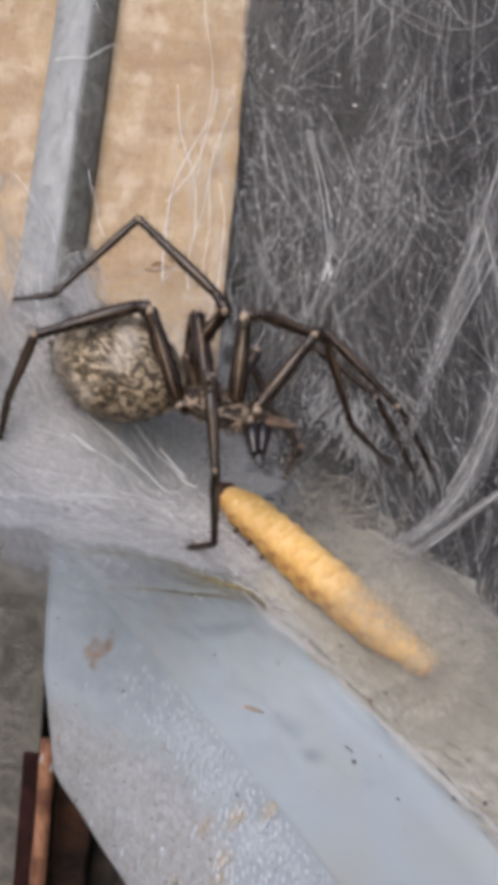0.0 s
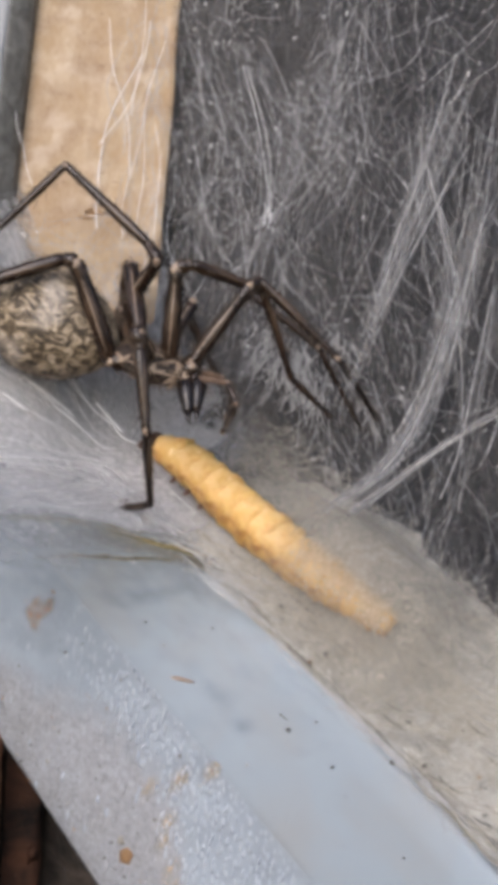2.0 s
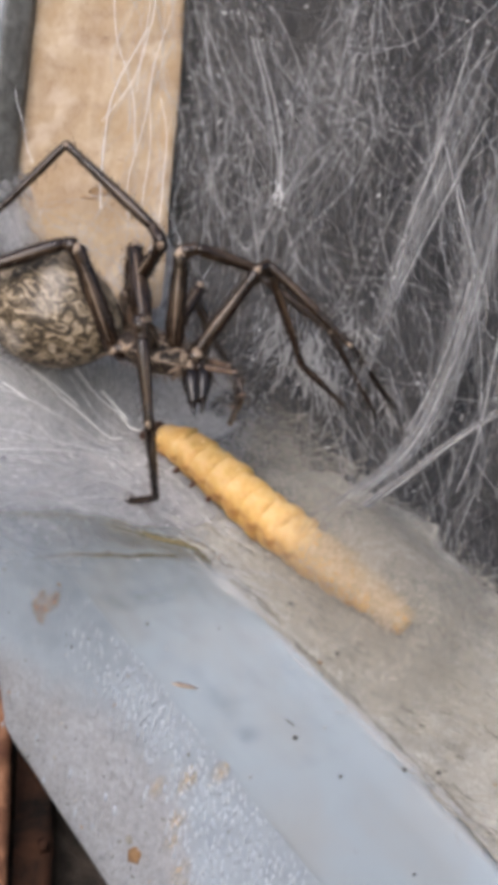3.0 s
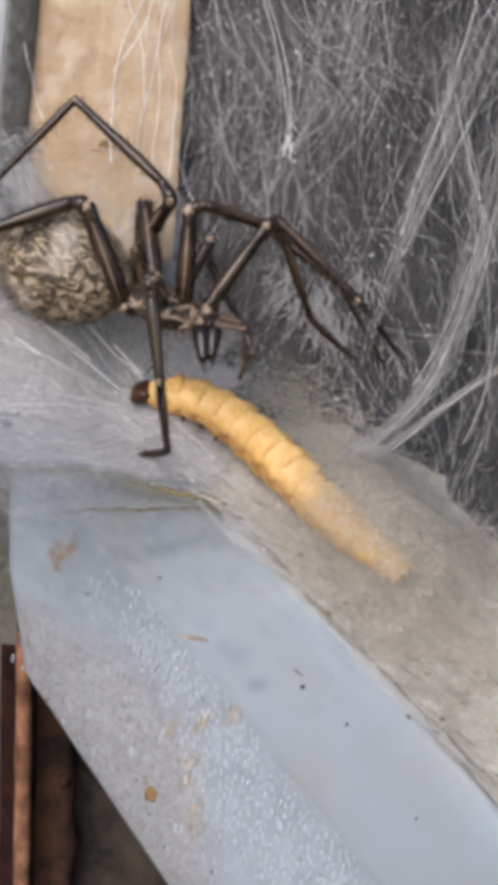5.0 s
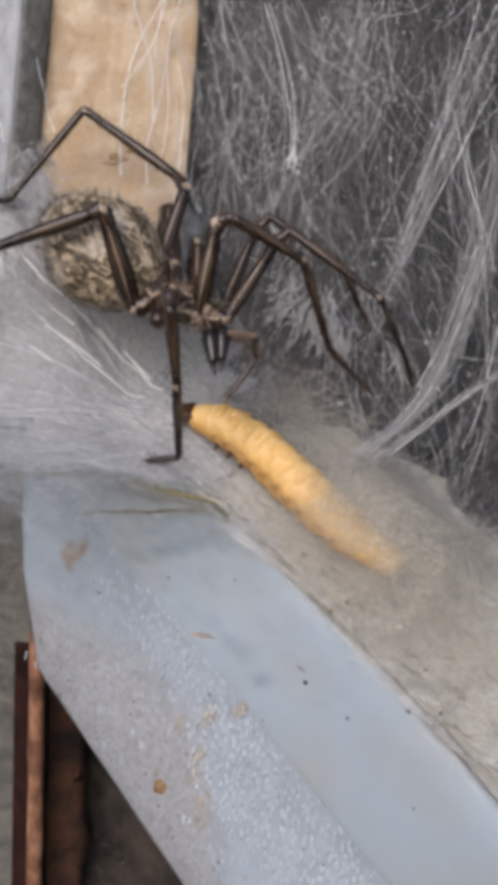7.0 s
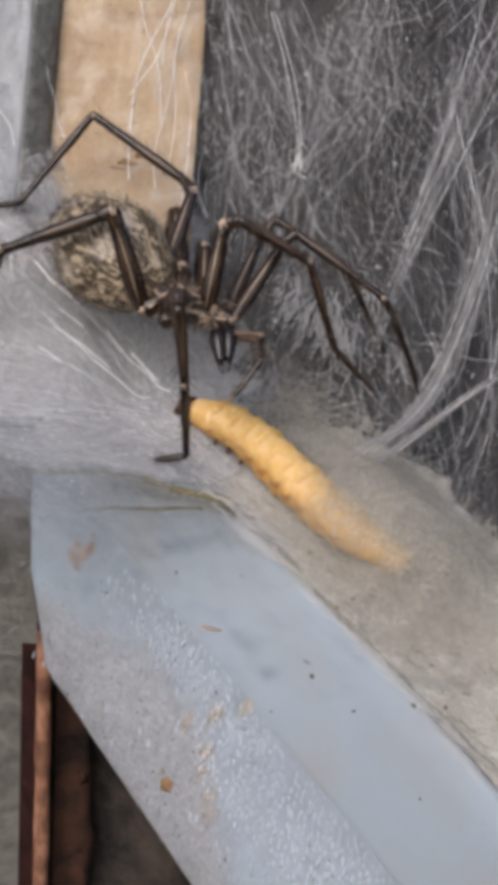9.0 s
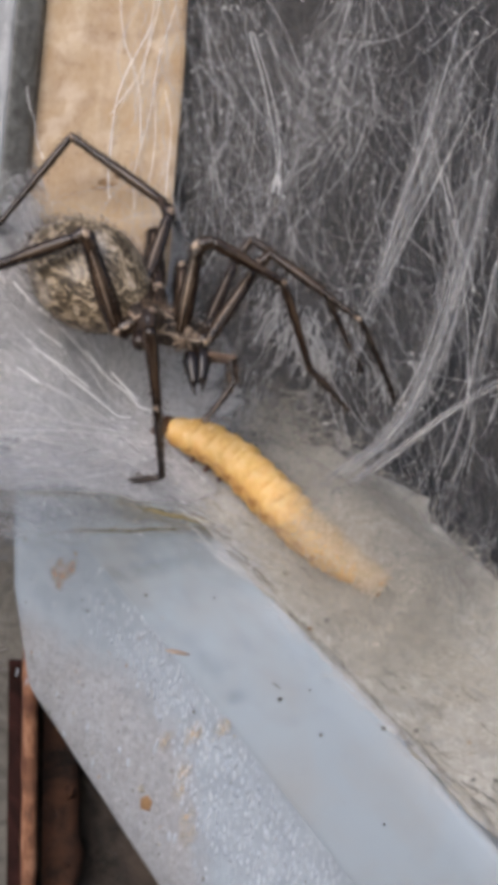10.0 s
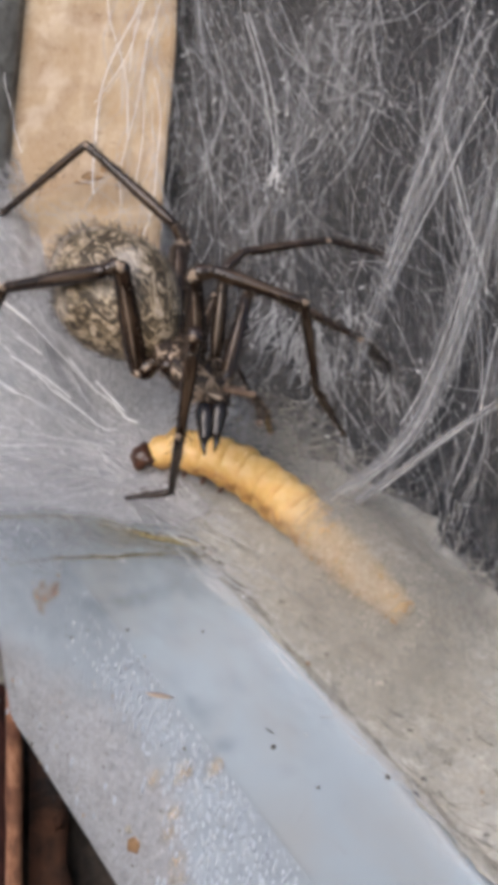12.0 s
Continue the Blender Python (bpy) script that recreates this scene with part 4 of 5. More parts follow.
    tagged(thread_mesh("cross_threads", lines, SILK_GREY), "taut pale threads crossing the hanging silk", "spider web", kind="stuff")
    tagged(thread_mesh("glint_specks", dots, SILK), "tiny pale specks of dust on the hanging silk", "spider web", kind="stuff")
    # pale frayed tufts low in the curtain
    lines = []
    for cx, cz, n in ((4.6, 13.0, 60), (7.4, 10.2, 40), (2.6, 15.0, 30), (6.2, 12.0, 50), (9.6, 14.5, 24), (13.0, 9.0, 24)):
        for _ in range(n):
            x, z = cx + rng.gauss(0, 0.9), cz + rng.gauss(0, 1.2)
            lines.append((wander(rng, x, 7.0 + rng.gauss(0, 0.8), z + 0.8, rng.uniform(0.8, 3.2), 0.32, 0.15), rng.uniform(0.02, 0.06)))
    tagged(thread_mesh("silk_tuft", lines, SILK_SHEET), "pale frayed tufts of spider silk", "spider web", kind="stuff")
    # a bright frayed thread, and threads drawn over the board
    lines = []
    for k in range(2):
        lines.append((bent((-0.9 + 0.25 * k, 9.4, 41), (2.4 + 0.12 * k, 9.6, 26.3 - 0.4 * k), (0.5 + 0.2 * k, 0, 0), 16, 0.14, rng), 0.032))
    for _ in range(16):
        lines.append((wander(rng, 2.2 + rng.gauss(0, 0.25), 9.4, 27.6 + rng.gauss(0, 1.0), rng.uniform(0.6, 1.7), 0.45, 0.2), 0.024))
    tagged(thread_mesh("frayed_thread", lines, SILK), "bright frayed end of a silk thread", "spider web", kind="stuff")
    lines, soft = [], []
    for a, b, sag, r in (((-12.0, 42), (-13.6, 25), -1.1, 0.10), ((-15.5, 46), (-10.6, 30), 0.2, 0.07), ((-10.5, 46), (-14.2, 33), 0.5, 0.07), ((-10.2, 40), (-11.6, 24), 0.4, 0.06), ((-9.2, 44), (-9.7, 25), -0.4, 0.06),
                         ((-8.6, 36), (-9.6, 21), 0.6, 0.06), ((-12.2, 60), (-11.8, 36), 0.3, 0.05), ((-23, 35), (-19.6, 28), 0.3, 0.06), ((-27.5, 46), (-20.5, 49), 0.3, 0.09), ((-28.5, 56), (-23, 52), 0.2, 0.06), ((-29, 34), (-24.5, 27), -0.2, 0.06)):
        y0, y1 = lean(a[1]) - (0.9 if a[0] > -19 else 4.6), lean(b[1]) - (0.9 if b[0] > -19 else 4.6)
        lines.append((bent((a[0], y0, a[1]), (b[0], y1, b[1]), (sag, 0, 0), 24, 0.55, rng), 0.5 * r))
    for _ in range(70):
        x, z = -8.4 - abs(rng.gauss(0, 2.6)), rng.uniform(14, 62)
        ln = rng.uniform(3, 12)
        t = rng.gauss(-0.05, 0.2)
        soft.append((bent((x, lean(z) - rng.uniform(0.4, 1.4), z), (x + ln * math.sin(t), lean(z - ln) - rng.uniform(0.4, 1.4), z - ln), (rng.gauss(0, 0.6), 0, 0), 12, 0.35, rng), rng.uniform(0.014, 0.05)))
    for _ in range(110):
        x, z = rng.uniform(-30, -8), 22.5 + abs(rng.gauss(0, 3.0)) * rng.choice((-1, 0.6))
        a = rng.gauss(1.2, 0.5)
        ln = rng.uniform(1.5, 7)
        y = lean(z) - rng.uniform(0.6, 3.5)
        soft.append((bent((x, y, z), (min(-8.6, x + ln * math.sin(a)), y - 0.5, z - ln * math.cos(a)), (0, 0, rng.gauss(0, 0.3)), 8, 0.12, rng), rng.uniform(0.014, 0.04)))
    grimy = []
    for _ in range(34):
        x, z, ln = rng.uniform(-34, -25.5), rng.uniform(-30, -3), rng.uniform(2, 8)
        grimy.append((bent((x, 17.1, z), (min(x + ln, -24.9), 17.0, z + rng.gauss(0.3, 1.0)), (0, 0, rng.gauss(0, 0.4)), 8, 0.12, rng), rng.uniform(0.03, 0.08)))
    tagged(thread_mesh("board_threads", lines, SILK), "long white silk threads drawn over the board", "spider web", kind="stuff")
    tagged(thread_mesh("board_fuzz", soft, SILK_SHEET), "soft silk fuzz clinging to the board", "spider web", kind="stuff")
    tagged(thread_mesh("post_fuzz", grimy, SILK_SOFT), "faint grey silk fuzz clinging to the post", "spider web", kind="stuff")


def silk_bundle(name, ctrl, count, spread, seed, label, flare=1.0):
    """Threads that run together along a curve."""
    rng = random.Random(seed)
    ctrl = np.array(ctrl, float)
    tt = np.linspace(0, 1, 30)
    knots = np.linspace(0, 1, len(ctrl))
    coef = [np.polyfit(knots, ctrl[:, k], len(ctrl) - 1) for k in range(3)]
    mid = np.stack([np.polyval(c, tt) for c in coef], 1)
    for mat, share, rad in ((SILK_SOFT, 1.6, (0.02, 0.06)), (SILK_GREY, 0.3, (0.010, 0.024)), (SILK, 0.06, (0.018, 0.036))):
        lines = []
        for _ in range(max(2, int(count * share))):
            o0 = np.array([rng.gauss(0, spread * flare), rng.gauss(0, spread), rng.gauss(0, spread)])
            o1 = np.array([rng.gauss(0, spread), rng.gauss(0, spread), rng.gauss(0, spread)])
            om = np.array([rng.gauss(0, spread * 0.7), rng.gauss(0, spread), rng.gauss(0, spread * 0.7)])
            i0, i1 = rng.randint(0, 12), rng.randint(18, 29)
            t = tt[:, None]
            p = mid + o0 * (1 - t) ** 2 + om * 2 * t * (1 - t) + o1 * t * t + np.array([0.45, 0.15, 0.2]) * np.sin(t * rng.uniform(4, 9) + rng.uniform(0, 6)) + np.array([0.09, 0.05, 0.05]) * np.sin(t * rng.uniform(14, 26) + rng.uniform(0, 6))
            lines.append((p[i0:i1 + 1], rng.uniform(*rad)))
        tagged(thread_mesh(name, lines, mat), label, "spider web", kind="stuff")


# ---- the spider: joints of each leg from the hip to the tip, in mm: waiting, raised, striking ----
LEGS = {}
LEGS["hind_near"] = (
    [(-10.8, -3.5, 12.6), (-14.1, -4.4, 21.0), (-15.2, -4.6, 21.2), (-23.7, -6.0, 17.8), (-25.8, -4.7, 12.1), (-26.3, -4.2, 8.4)],
    [(-10.7, -4.3, 13.3), (-13.4, -5.9, 21.8), (-14.4, -6.1, 21.3), (-23.0, -5.4, 17.9), (-25.2, -3.5, 12.4), (-25.8, -2.9, 8.7)],
    [(-7.1, -6.8, 11.2), (-8.3, -9.7, 19.7), (-9.5, -9.8, 19.2), (-17.9, -6.4, 17.3), (-21.2, -4.2, 12.4), (-22.2, -3.1, 9.0)],
)
LEGS["third_near"] = (
    [(-7.6, -3.3, 13.3), (-8.3, -9.6, 15.7), (-8.0, -9.7, 14.3), (-7.0, -10.6, 7.7), (-6.6, -4.6, 0.8), (-10.1, -3.0, -0.2)],
    [(-7.2, -4.1, 14.4), (-7.2, -10.8, 15.6), (-7.0, -11.7, 14.5), (-6.3, -10.5, 8.0), (-6.3, -4.8, 0.7), (-10.1, -4.0, -0.2)],
    [(-3.1, -7.6, 12.4), (-2.1, -13.7, 15.3), (-2.3, -13.0, 14.0), (-3.1, -12.0, 7.5), (-4.4, -5.3, 1.3), (-8.2, -4.6, 0.4)],
)
LEGS["hind_far"] = (
    [(-10.7, 3.8, 17.1), (-7.4, -0.9, 21.8), (-8.4, 0.1, 23.2), (-16.3, 2.1, 29.7), (-23.5, 1.4, 21.9), (-27.1, 0.8, 21.1)],
    [(-8.9, -0.4, 17.4), (-7.3, 3.0, 23.8), (-8.3, 4.4, 24.9), (-17.1, 5.7, 30.4), (-23.4, 3.9, 22.0), (-27.1, 3.1, 21.4)],
    [(-5.5, -1.7, 16.2), (-4.9, 4.0, 20.9), (-5.9, 3.8, 22.6), (-14.0, 5.5, 29.0), (-22.2, 7.2, 22.4), (-25.5, 5.4, 21.8)],
)
LEGS["second_near"] = (
    [(-5.8, -4.4, 12.8), (-5.6, -4.7, 21.1), (-4.3, -4.6, 21.5), (1.9, -1.7, 19.8), (5.0, -0.5, 12.3), (9.0, 0.8, 8.9)],
    [(-5.2, -5.4, 13.0), (-3.9, -5.3, 21.2), (-2.6, -5.2, 21.6), (3.6, -4.0, 18.3), (6.3, -2.4, 10.8), (10.1, -1.4, 7.0)],
    [(-2.4, -7.6, 12.5), (-2.5, -12.0, 19.5), (-1.1, -11.8, 19.7), (5.6, -11.7, 17.7), (6.9, -7.6, 10.8), (9.5, -5.1, 6.7)],
)
LEGS["front_near"] = (
    [(-3.9, -4.4, 13.1), (0.7, -3.1, 20.1), (1.5, -2.2, 20.7), (8.8, -3.0, 14.4), (13.1, 4.1, 9.5), (14.3, 7.9, 8.1)],
    [(-2.7, -5.3, 13.1), (1.3, -2.0, 19.8), (2.3, -2.0, 20.7), (10.4, -3.2, 15.5), (13.9, 3.1, 9.1), (15.2, 5.2, 5.7)],
    [(-0.3, -8.0, 10.6), (1.0, -3.3, 17.5), (2.0, -4.0, 18.2), (10.4, -1.4, 14.2), (13.5, 7.1, 10.9), (14.6, 10.9, 9.4)],
)
LEGS["third_far"] = (
    [(-8.6, -0.9, 14.9), (-10.1, 3.3, 21.4), (-10.5, 5.2, 20.5), (-10.8, 6.6, 17.8), (-11.1, 6.6, 15.9), (-11.5, 6.6, 14.7)],
    [(-7.8, -0.5, 16.8), (-9.0, 5.2, 22.0), (-9.4, 7.0, 21.0), (-9.9, 8.5, 18.3), (-10.5, 9.5, 16.7), (-10.7, 8.9, 15.7)],
    [(-4.8, -2.9, 15.4), (-5.3, 3.0, 20.7), (-5.9, 4.7, 19.6), (-6.5, 6.2, 17.0), (-7.0, 7.3, 15.4), (-7.3, 7.7, 14.3)],
)
LEGS["second_far"] = (
    [(-6.3, -1.1, 14.1), (-4.2, 2.1, 18.3), (-4.6, 3.9, 17.2), (-2.8, 3.9, 13.8), (-1.1, 3.9, 11.4), (0.2, 3.8, 10.2)],
    [(-5.5, -1.0, 14.5), (-5.9, 2.5, 19.0), (-6.5, 4.3, 18.1), (-6.8, 6.5, 15.0), (-5.6, 7.4, 12.4), (-4.6, 8.3, 11.3)],
    [(-2.9, -3.2, 13.7), (-2.0, 1.6, 16.6), (-2.6, 3.4, 15.7), (-1.1, 4.8, 12.4), (0.3, 3.5, 10.2), (1.1, 4.0, 8.7)],
)
LEGS["front_far"] = (
    [(-3.5, -2.2, 13.6), (-0.2, 2.7, 18.6), (1.1, 4.4, 19.5), (7.6, 4.0, 15.1), (11.1, 5.3, 9.7), (12.4, 5.7, 7.6)],
    [(-3.2, -2.2, 13.6), (-0.9, 1.7, 19.9), (0.4, 1.7, 21.8), (7.1, 1.0, 17.8), (10.1, 2.6, 12.2), (11.4, 2.8, 10.0)],
    [(-1.3, -4.7, 11.7), (-0.9, -4.0, 19.4), (0.4, -2.7, 20.8), (7.2, 1.0, 22.0), (12.2, 5.1, 20.9), (14.3, 6.1, 20.0)],
)
PALPS = {}
PALPS["near"] = (
    [(-3.3, -5.6, 12.0), (-0.7, -7.5, 11.9), (0.1, -8.6, 10.3), (-0.8, -5.2, 7.6)],
    [(-2.8, -6.6, 12.1), (-0.2, -8.6, 12.2), (0.1, -8.0, 10.3), (-2.4, -8.8, 6.7)],
    [(-0.5, -9.0, 10.6), (2.2, -10.9, 10.6), (3.1, -9.7, 9.4), (3.5, -5.9, 6.9)],
)
PALPS["far"] = (
    [(-2.9, -3.5, 12.4), (-1.2, -5.2, 12.2), (-0.1, -3.7, 10.7), (-0.5, -6.1, 8.9)],
    [(-3.0, -4.7, 11.6), (-0.9, -5.8, 11.4), (-0.5, -6.2, 9.1), (-2.2, -6.7, 6.8)],
    [(-0.5, -6.0, 10.3), (1.2, -7.7, 10.5), (2.3, -6.1, 9.2), (2.7, -8.9, 8.1)],
)
BODY = (
    [(-17.6, -0.7, 16.0), (-11.4, -2.1, 14.0), (-9.8, -3.3, 13.4), (-2.6, -4.7, 11.6)],
    [(-14.9, -0.2, 18.4), (-9.8, -2.4, 15.3), (-9.2, -4.0, 15.0), (-2.4, -5.5, 12.7)],
    [(-10.3, -3.4, 17.7), (-5.5, -6.3, 13.5), (-5.2, -6.9, 13.1), (-0.7, -9.1, 10.1)],
)
JAWS = (
    [(-3.7, -5.7, 11.8), (-3.5, -7.2, 9.4)],
    [(-3.5, -6.6, 12.3), (-3.2, -8.1, 9.9)],
    [(-1.0, -9.7, 9.7), (-0.9, -11.5, 6.0)],
)
# the grub's midline on the sheet, head first: (seconds, [(s, u), ...])
WORM_EARLY = [
    (0.0, [(-22.4, 21.1), (-17.4, 21.3), (-10.5, 21.5), (-3.9, 21.6), (2.4, 22.2)]),
    (1.5, [(-23.5, 21.1), (-18.7, 21.8), (-12.3, 21.7), (-4.9, 21.9), (2.8, 23.1)]),
    (2.5, [(-23.5, 20.8), (-19.1, 21.7), (-12.8, 22.0), (-6.0, 22.6), (3.4, 23.5)]),
    (4.5, [(-24.6, 19.5), (-21.2, 21.1), (-15.4, 22.0), (-7.7, 22.3), (2.6, 23.8)]),
    (5.0, [(-24.4, 18.9), (-21.9, 21.1), (-16.9, 22.5), (-8.9, 22.6), (2.9, 23.1)]),
    (5.5, [(-23.3, 18.6), (-20.9, 20.4), (-16.3, 22.0), (-10.0, 22.5), (2.6, 23.3)]),
]
WORM_LATE = [
    (6.5, [(-21.3, 20.7), (-18.2, 22.0), (-13.2, 22.5), (-6.9, 22.5), (2.1, 22.7)]),
    (7.0, [(-20.7, 20.1), (-17.7, 21.5), (-12.9, 22.2), (-6.7, 22.2), (1.8, 23.0)]),
    (9.5, [(-21.9, 20.0), (-19.0, 21.2), (-14.3, 22.0), (-7.4, 21.9), (2.1, 23.2)]),
    (10.5, [(-21.9, 19.8), (-19.0, 21.4), (-13.6, 22.4), (-7.4, 22.5), (2.4, 23.5)]),
    (11.5, [(-22.1, 19.1), (-19.6, 21.0), (-14.0, 22.0), (-7.8, 22.5), (1.9, 23.5)]),
    (12.0, [(-21.3, 18.8), (-19.7, 21.3), (-14.9, 23.5), (-7.9, 24.3), (2.9, 24.6)]),
]
TIMES = ((0.0, 0), (5.15, 0), (5.42, 1), (11.62, 1), (11.92, 2), (12.0, 2))


def chitin_material(name, dark, mid, stripe, rough=0.3):
    m, t, b = material(name, rough)
    b.inputs["Specular IOR Level"].default_value = 0.42
    v = coords(t)
    c = ramp(t, noise_tex(t, v, 0.7, 5, 0.65), [(0.3, dark), (0.65, mid)])
    c = mixed(t, ramp(t, noise_tex(t, coords(t, (3, 3, 0.25)), 0.6, 3), [(0.52, grey(0.0)), (0.7, grey(0.38))]), c, stripe)
    t.links.new(c, b.inputs["Base Color"])
    bump(t, b, noise_tex(t, v, 4.0, 3), 0.3, 0.06)
    return m


def abdomen_material():
    m, t, b = material("mottled_abdomen", 0.55)
    v = coords(t, (0.75, 1, 1))
    vo = node(t, "ShaderNodeTexVoronoi", Scale=1.1, Randomness=1.0)
    warp = mixed(t, 0.35, v, node(t, "ShaderNodeTexNoise", Scale=0.9).outputs["Color"], "LINEAR_LIGHT")
    t.links.new(warp, vo.inputs["Vector"])
    n1 = noise_tex(t, coords(t, (1.1, 1.1, 0.7)), 0.8, 5, 0.62, 2.0)
    white = noise_tex(t, coords(t), 0.22, 3, 0.5)
    c = ramp(t, n1, [(0.41, (0.020, 0.014, 0.007)), (0.485, (0.075, 0.055, 0.03)), (0.54, (0.32, 0.25, 0.16)), (0.68, (0.60, 0.50, 0.40))])
    c = mixed(t, ramp(t, vo.outputs["Distance"], [(0.15, grey(0.0)), (0.6, grey(0.25))]), c, (0.07, 0.048, 0.025))
    c = mixed(t, ramp(t, white, [(0.54, grey(0.0)), (0.68, grey(0.38))]), c, (0.62, 0.56, 0.50))
    t.links.new(c, b.inputs["Base Color"])
    bump(t, b, noise_tex(t, coords(t), 3.5, 4), 0.5, 0.12)
    return m


def grub_material():
    m, t, b = material("amber_grub", 0.5)
    v = coords(t)
    c = ramp(t, noise_tex(t, v, 0.5, 6, 0.7), [(0.3, (0.46, 0.24, 0.055)), (0.5, (0.61, 0.38, 0.125)), (0.72, (0.72, 0.52, 0.27))])
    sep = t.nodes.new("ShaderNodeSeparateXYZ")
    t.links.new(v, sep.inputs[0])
    # shade on the underside is put into the colour, brown and mottled
    belly_shade = ramp(t, sep.outputs[1], [(-0.0, grey(0.0)), (0.7, grey(1.0))])
    belly_shade = mixed(t, 1.0, belly_shade, ramp(t, noise_tex(t, v, 0.9, 4), [(0.42, grey(0.1)), (0.56, grey(1.0))]), "MULTIPLY")
    c = mixed(t, belly_shade, c, (0.36, 0.18, 0.06))
    t.links.new(c, b.inputs["Base Color"])
    b.inputs["Subsurface Weight"].default_value = 0.2
    b.inputs["Subsurface Radius"].default_value = (1.0, 0.5, 0.15)
    b.inputs["Subsurface Scale"].default_value = 0.0012
    bump(t, b, noise_tex(t, v, 2.0, 4), 0.4, 0.1)
    return m


LEG = chitin_material("brown_leg", (0.006, 0.0035, 0.0025), (0.028, 0.016, 0.0105), (0.165, 0.11, 0.07), 0.25)
JOINT = chitin_material("pale_joint", (0.16, 0.11, 0.075), (0.34, 0.26, 0.19), (0.58, 0.49, 0.40))
SHIELD = chitin_material("brown_shield", (0.006, 0.0035, 0.002), (0.022, 0.013, 0.009), (0.20, 0.15, 0.10), 0.7)
PALP = chitin_material("pale_brown_palp", (0.05, 0.028, 0.018), (0.20, 0.14, 0.10), (0.46, 0.38, 0.30), 0.32)
FANG = chitin_material("black_fang", (0.006, 0.004, 0.003), (0.015, 0.01, 0.008), (0.02, 0.014, 0.01), 0.14)
HAIR = silk_material("brown_hair", (0.075, 0.052, 0.032), 0.25)
PALE_HAIR = silk_material("pale_hair", (0.17, 0.12, 0.08), 0.25)
ABDOMEN = abdomen_material()
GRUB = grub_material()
# pale colour that stands in for the highlights on the grub's skin folds
FOLD_SHEEN = material("fold_highlight", 0.4)[0]
FOLD_SHEEN.node_tree.nodes["Principled BSDF"].inputs["Base Color"].default_value = (0.80, 0.60, 0.32, 1)
GRUB_HEAD = chitin_material("grub_head", (0.02, 0.008, 0.005), (0.07, 0.026, 0.012), (0.18, 0.075, 0.035), 0.3)
SEGMENTS = (("femur", 0.62, 0.82, 0.60), ("patella", 0.58, 0.62, 0.52), ("tibia", 0.52, 0.52, 0.40), ("metatarsus", 0.40, 0.38, 0.33), ("tarsus", 0.31, 0.29, 0.19))


def aim(a, b, up=(0.1, -1.0, 0.3)):
    """The pose, in metres, of a limb that runs from a to b along its own z."""
    a, b = Vector(a), Vector(b)
    z = (b - a).normalized()
    x = Vector(up).cross(z).normalized()
    y = z.cross(x)
    m = Matrix((x, y, z)).transposed().to_4x4()
    m.translation = a * MM
    return m


def limb(name, length, r0, r1, r2, mat, parent, hairs=0, seed=0, thick=1.0):
    """A limb segment along z with a swollen middle and rounded ends."""
    bm = bmesh.new()
    prof = ((-0.03, 0.45), (0.0, 0.9), (0.06, 1.0), (0.3, 1.12), (0.6, 1.0), (0.88, 0.95), (0.96, 1.08), (1.0, 0.95), (1.03, 0.45))
    pts, rad = [], []
    for t, k in prof:
        base = r0 + (r1 - r0) * min(1, t / 0.4) if t < 0.4 else r1 + (r2 - r1) * min(1, (t - 0.4) / 0.6)
        pts.append((0, 0, t * length))
        rad.append(base * k * thick)
    ring_tube(bm, pts, rad, 12)
    ob = part(name, bm, mat, parent)
    if hairs:
        rng = random.Random(seed)
        lines = []
        for _ in range(hairs):
            z, a = rng.uniform(0.03, 0.97) * length, rng.uniform(0, 6.28)
            r = (r1 if z < 0.6 * length else r2) * thick
            d = np.array([math.cos(a), math.sin(a), rng.uniform(0.3, 1.0)])
            ln = rng.uniform(0.2, 0.75)
            p = np.array([math.cos(a) * r * 0.95, math.sin(a) * r * 0.95, z])
            lines.append((np.stack([p, p + d * ln * 0.5, p + d * ln + np.array([0, 0, 0.12])]), rng.uniform(0.012, 0.026)))
        tagged(thread_mesh("bristles", lines, HAIR, ob, "fine brown bristles"), kind="stuff")
    return ob


LIMB_STANCES = []          # (object, [(start, end) for each of the three stances])


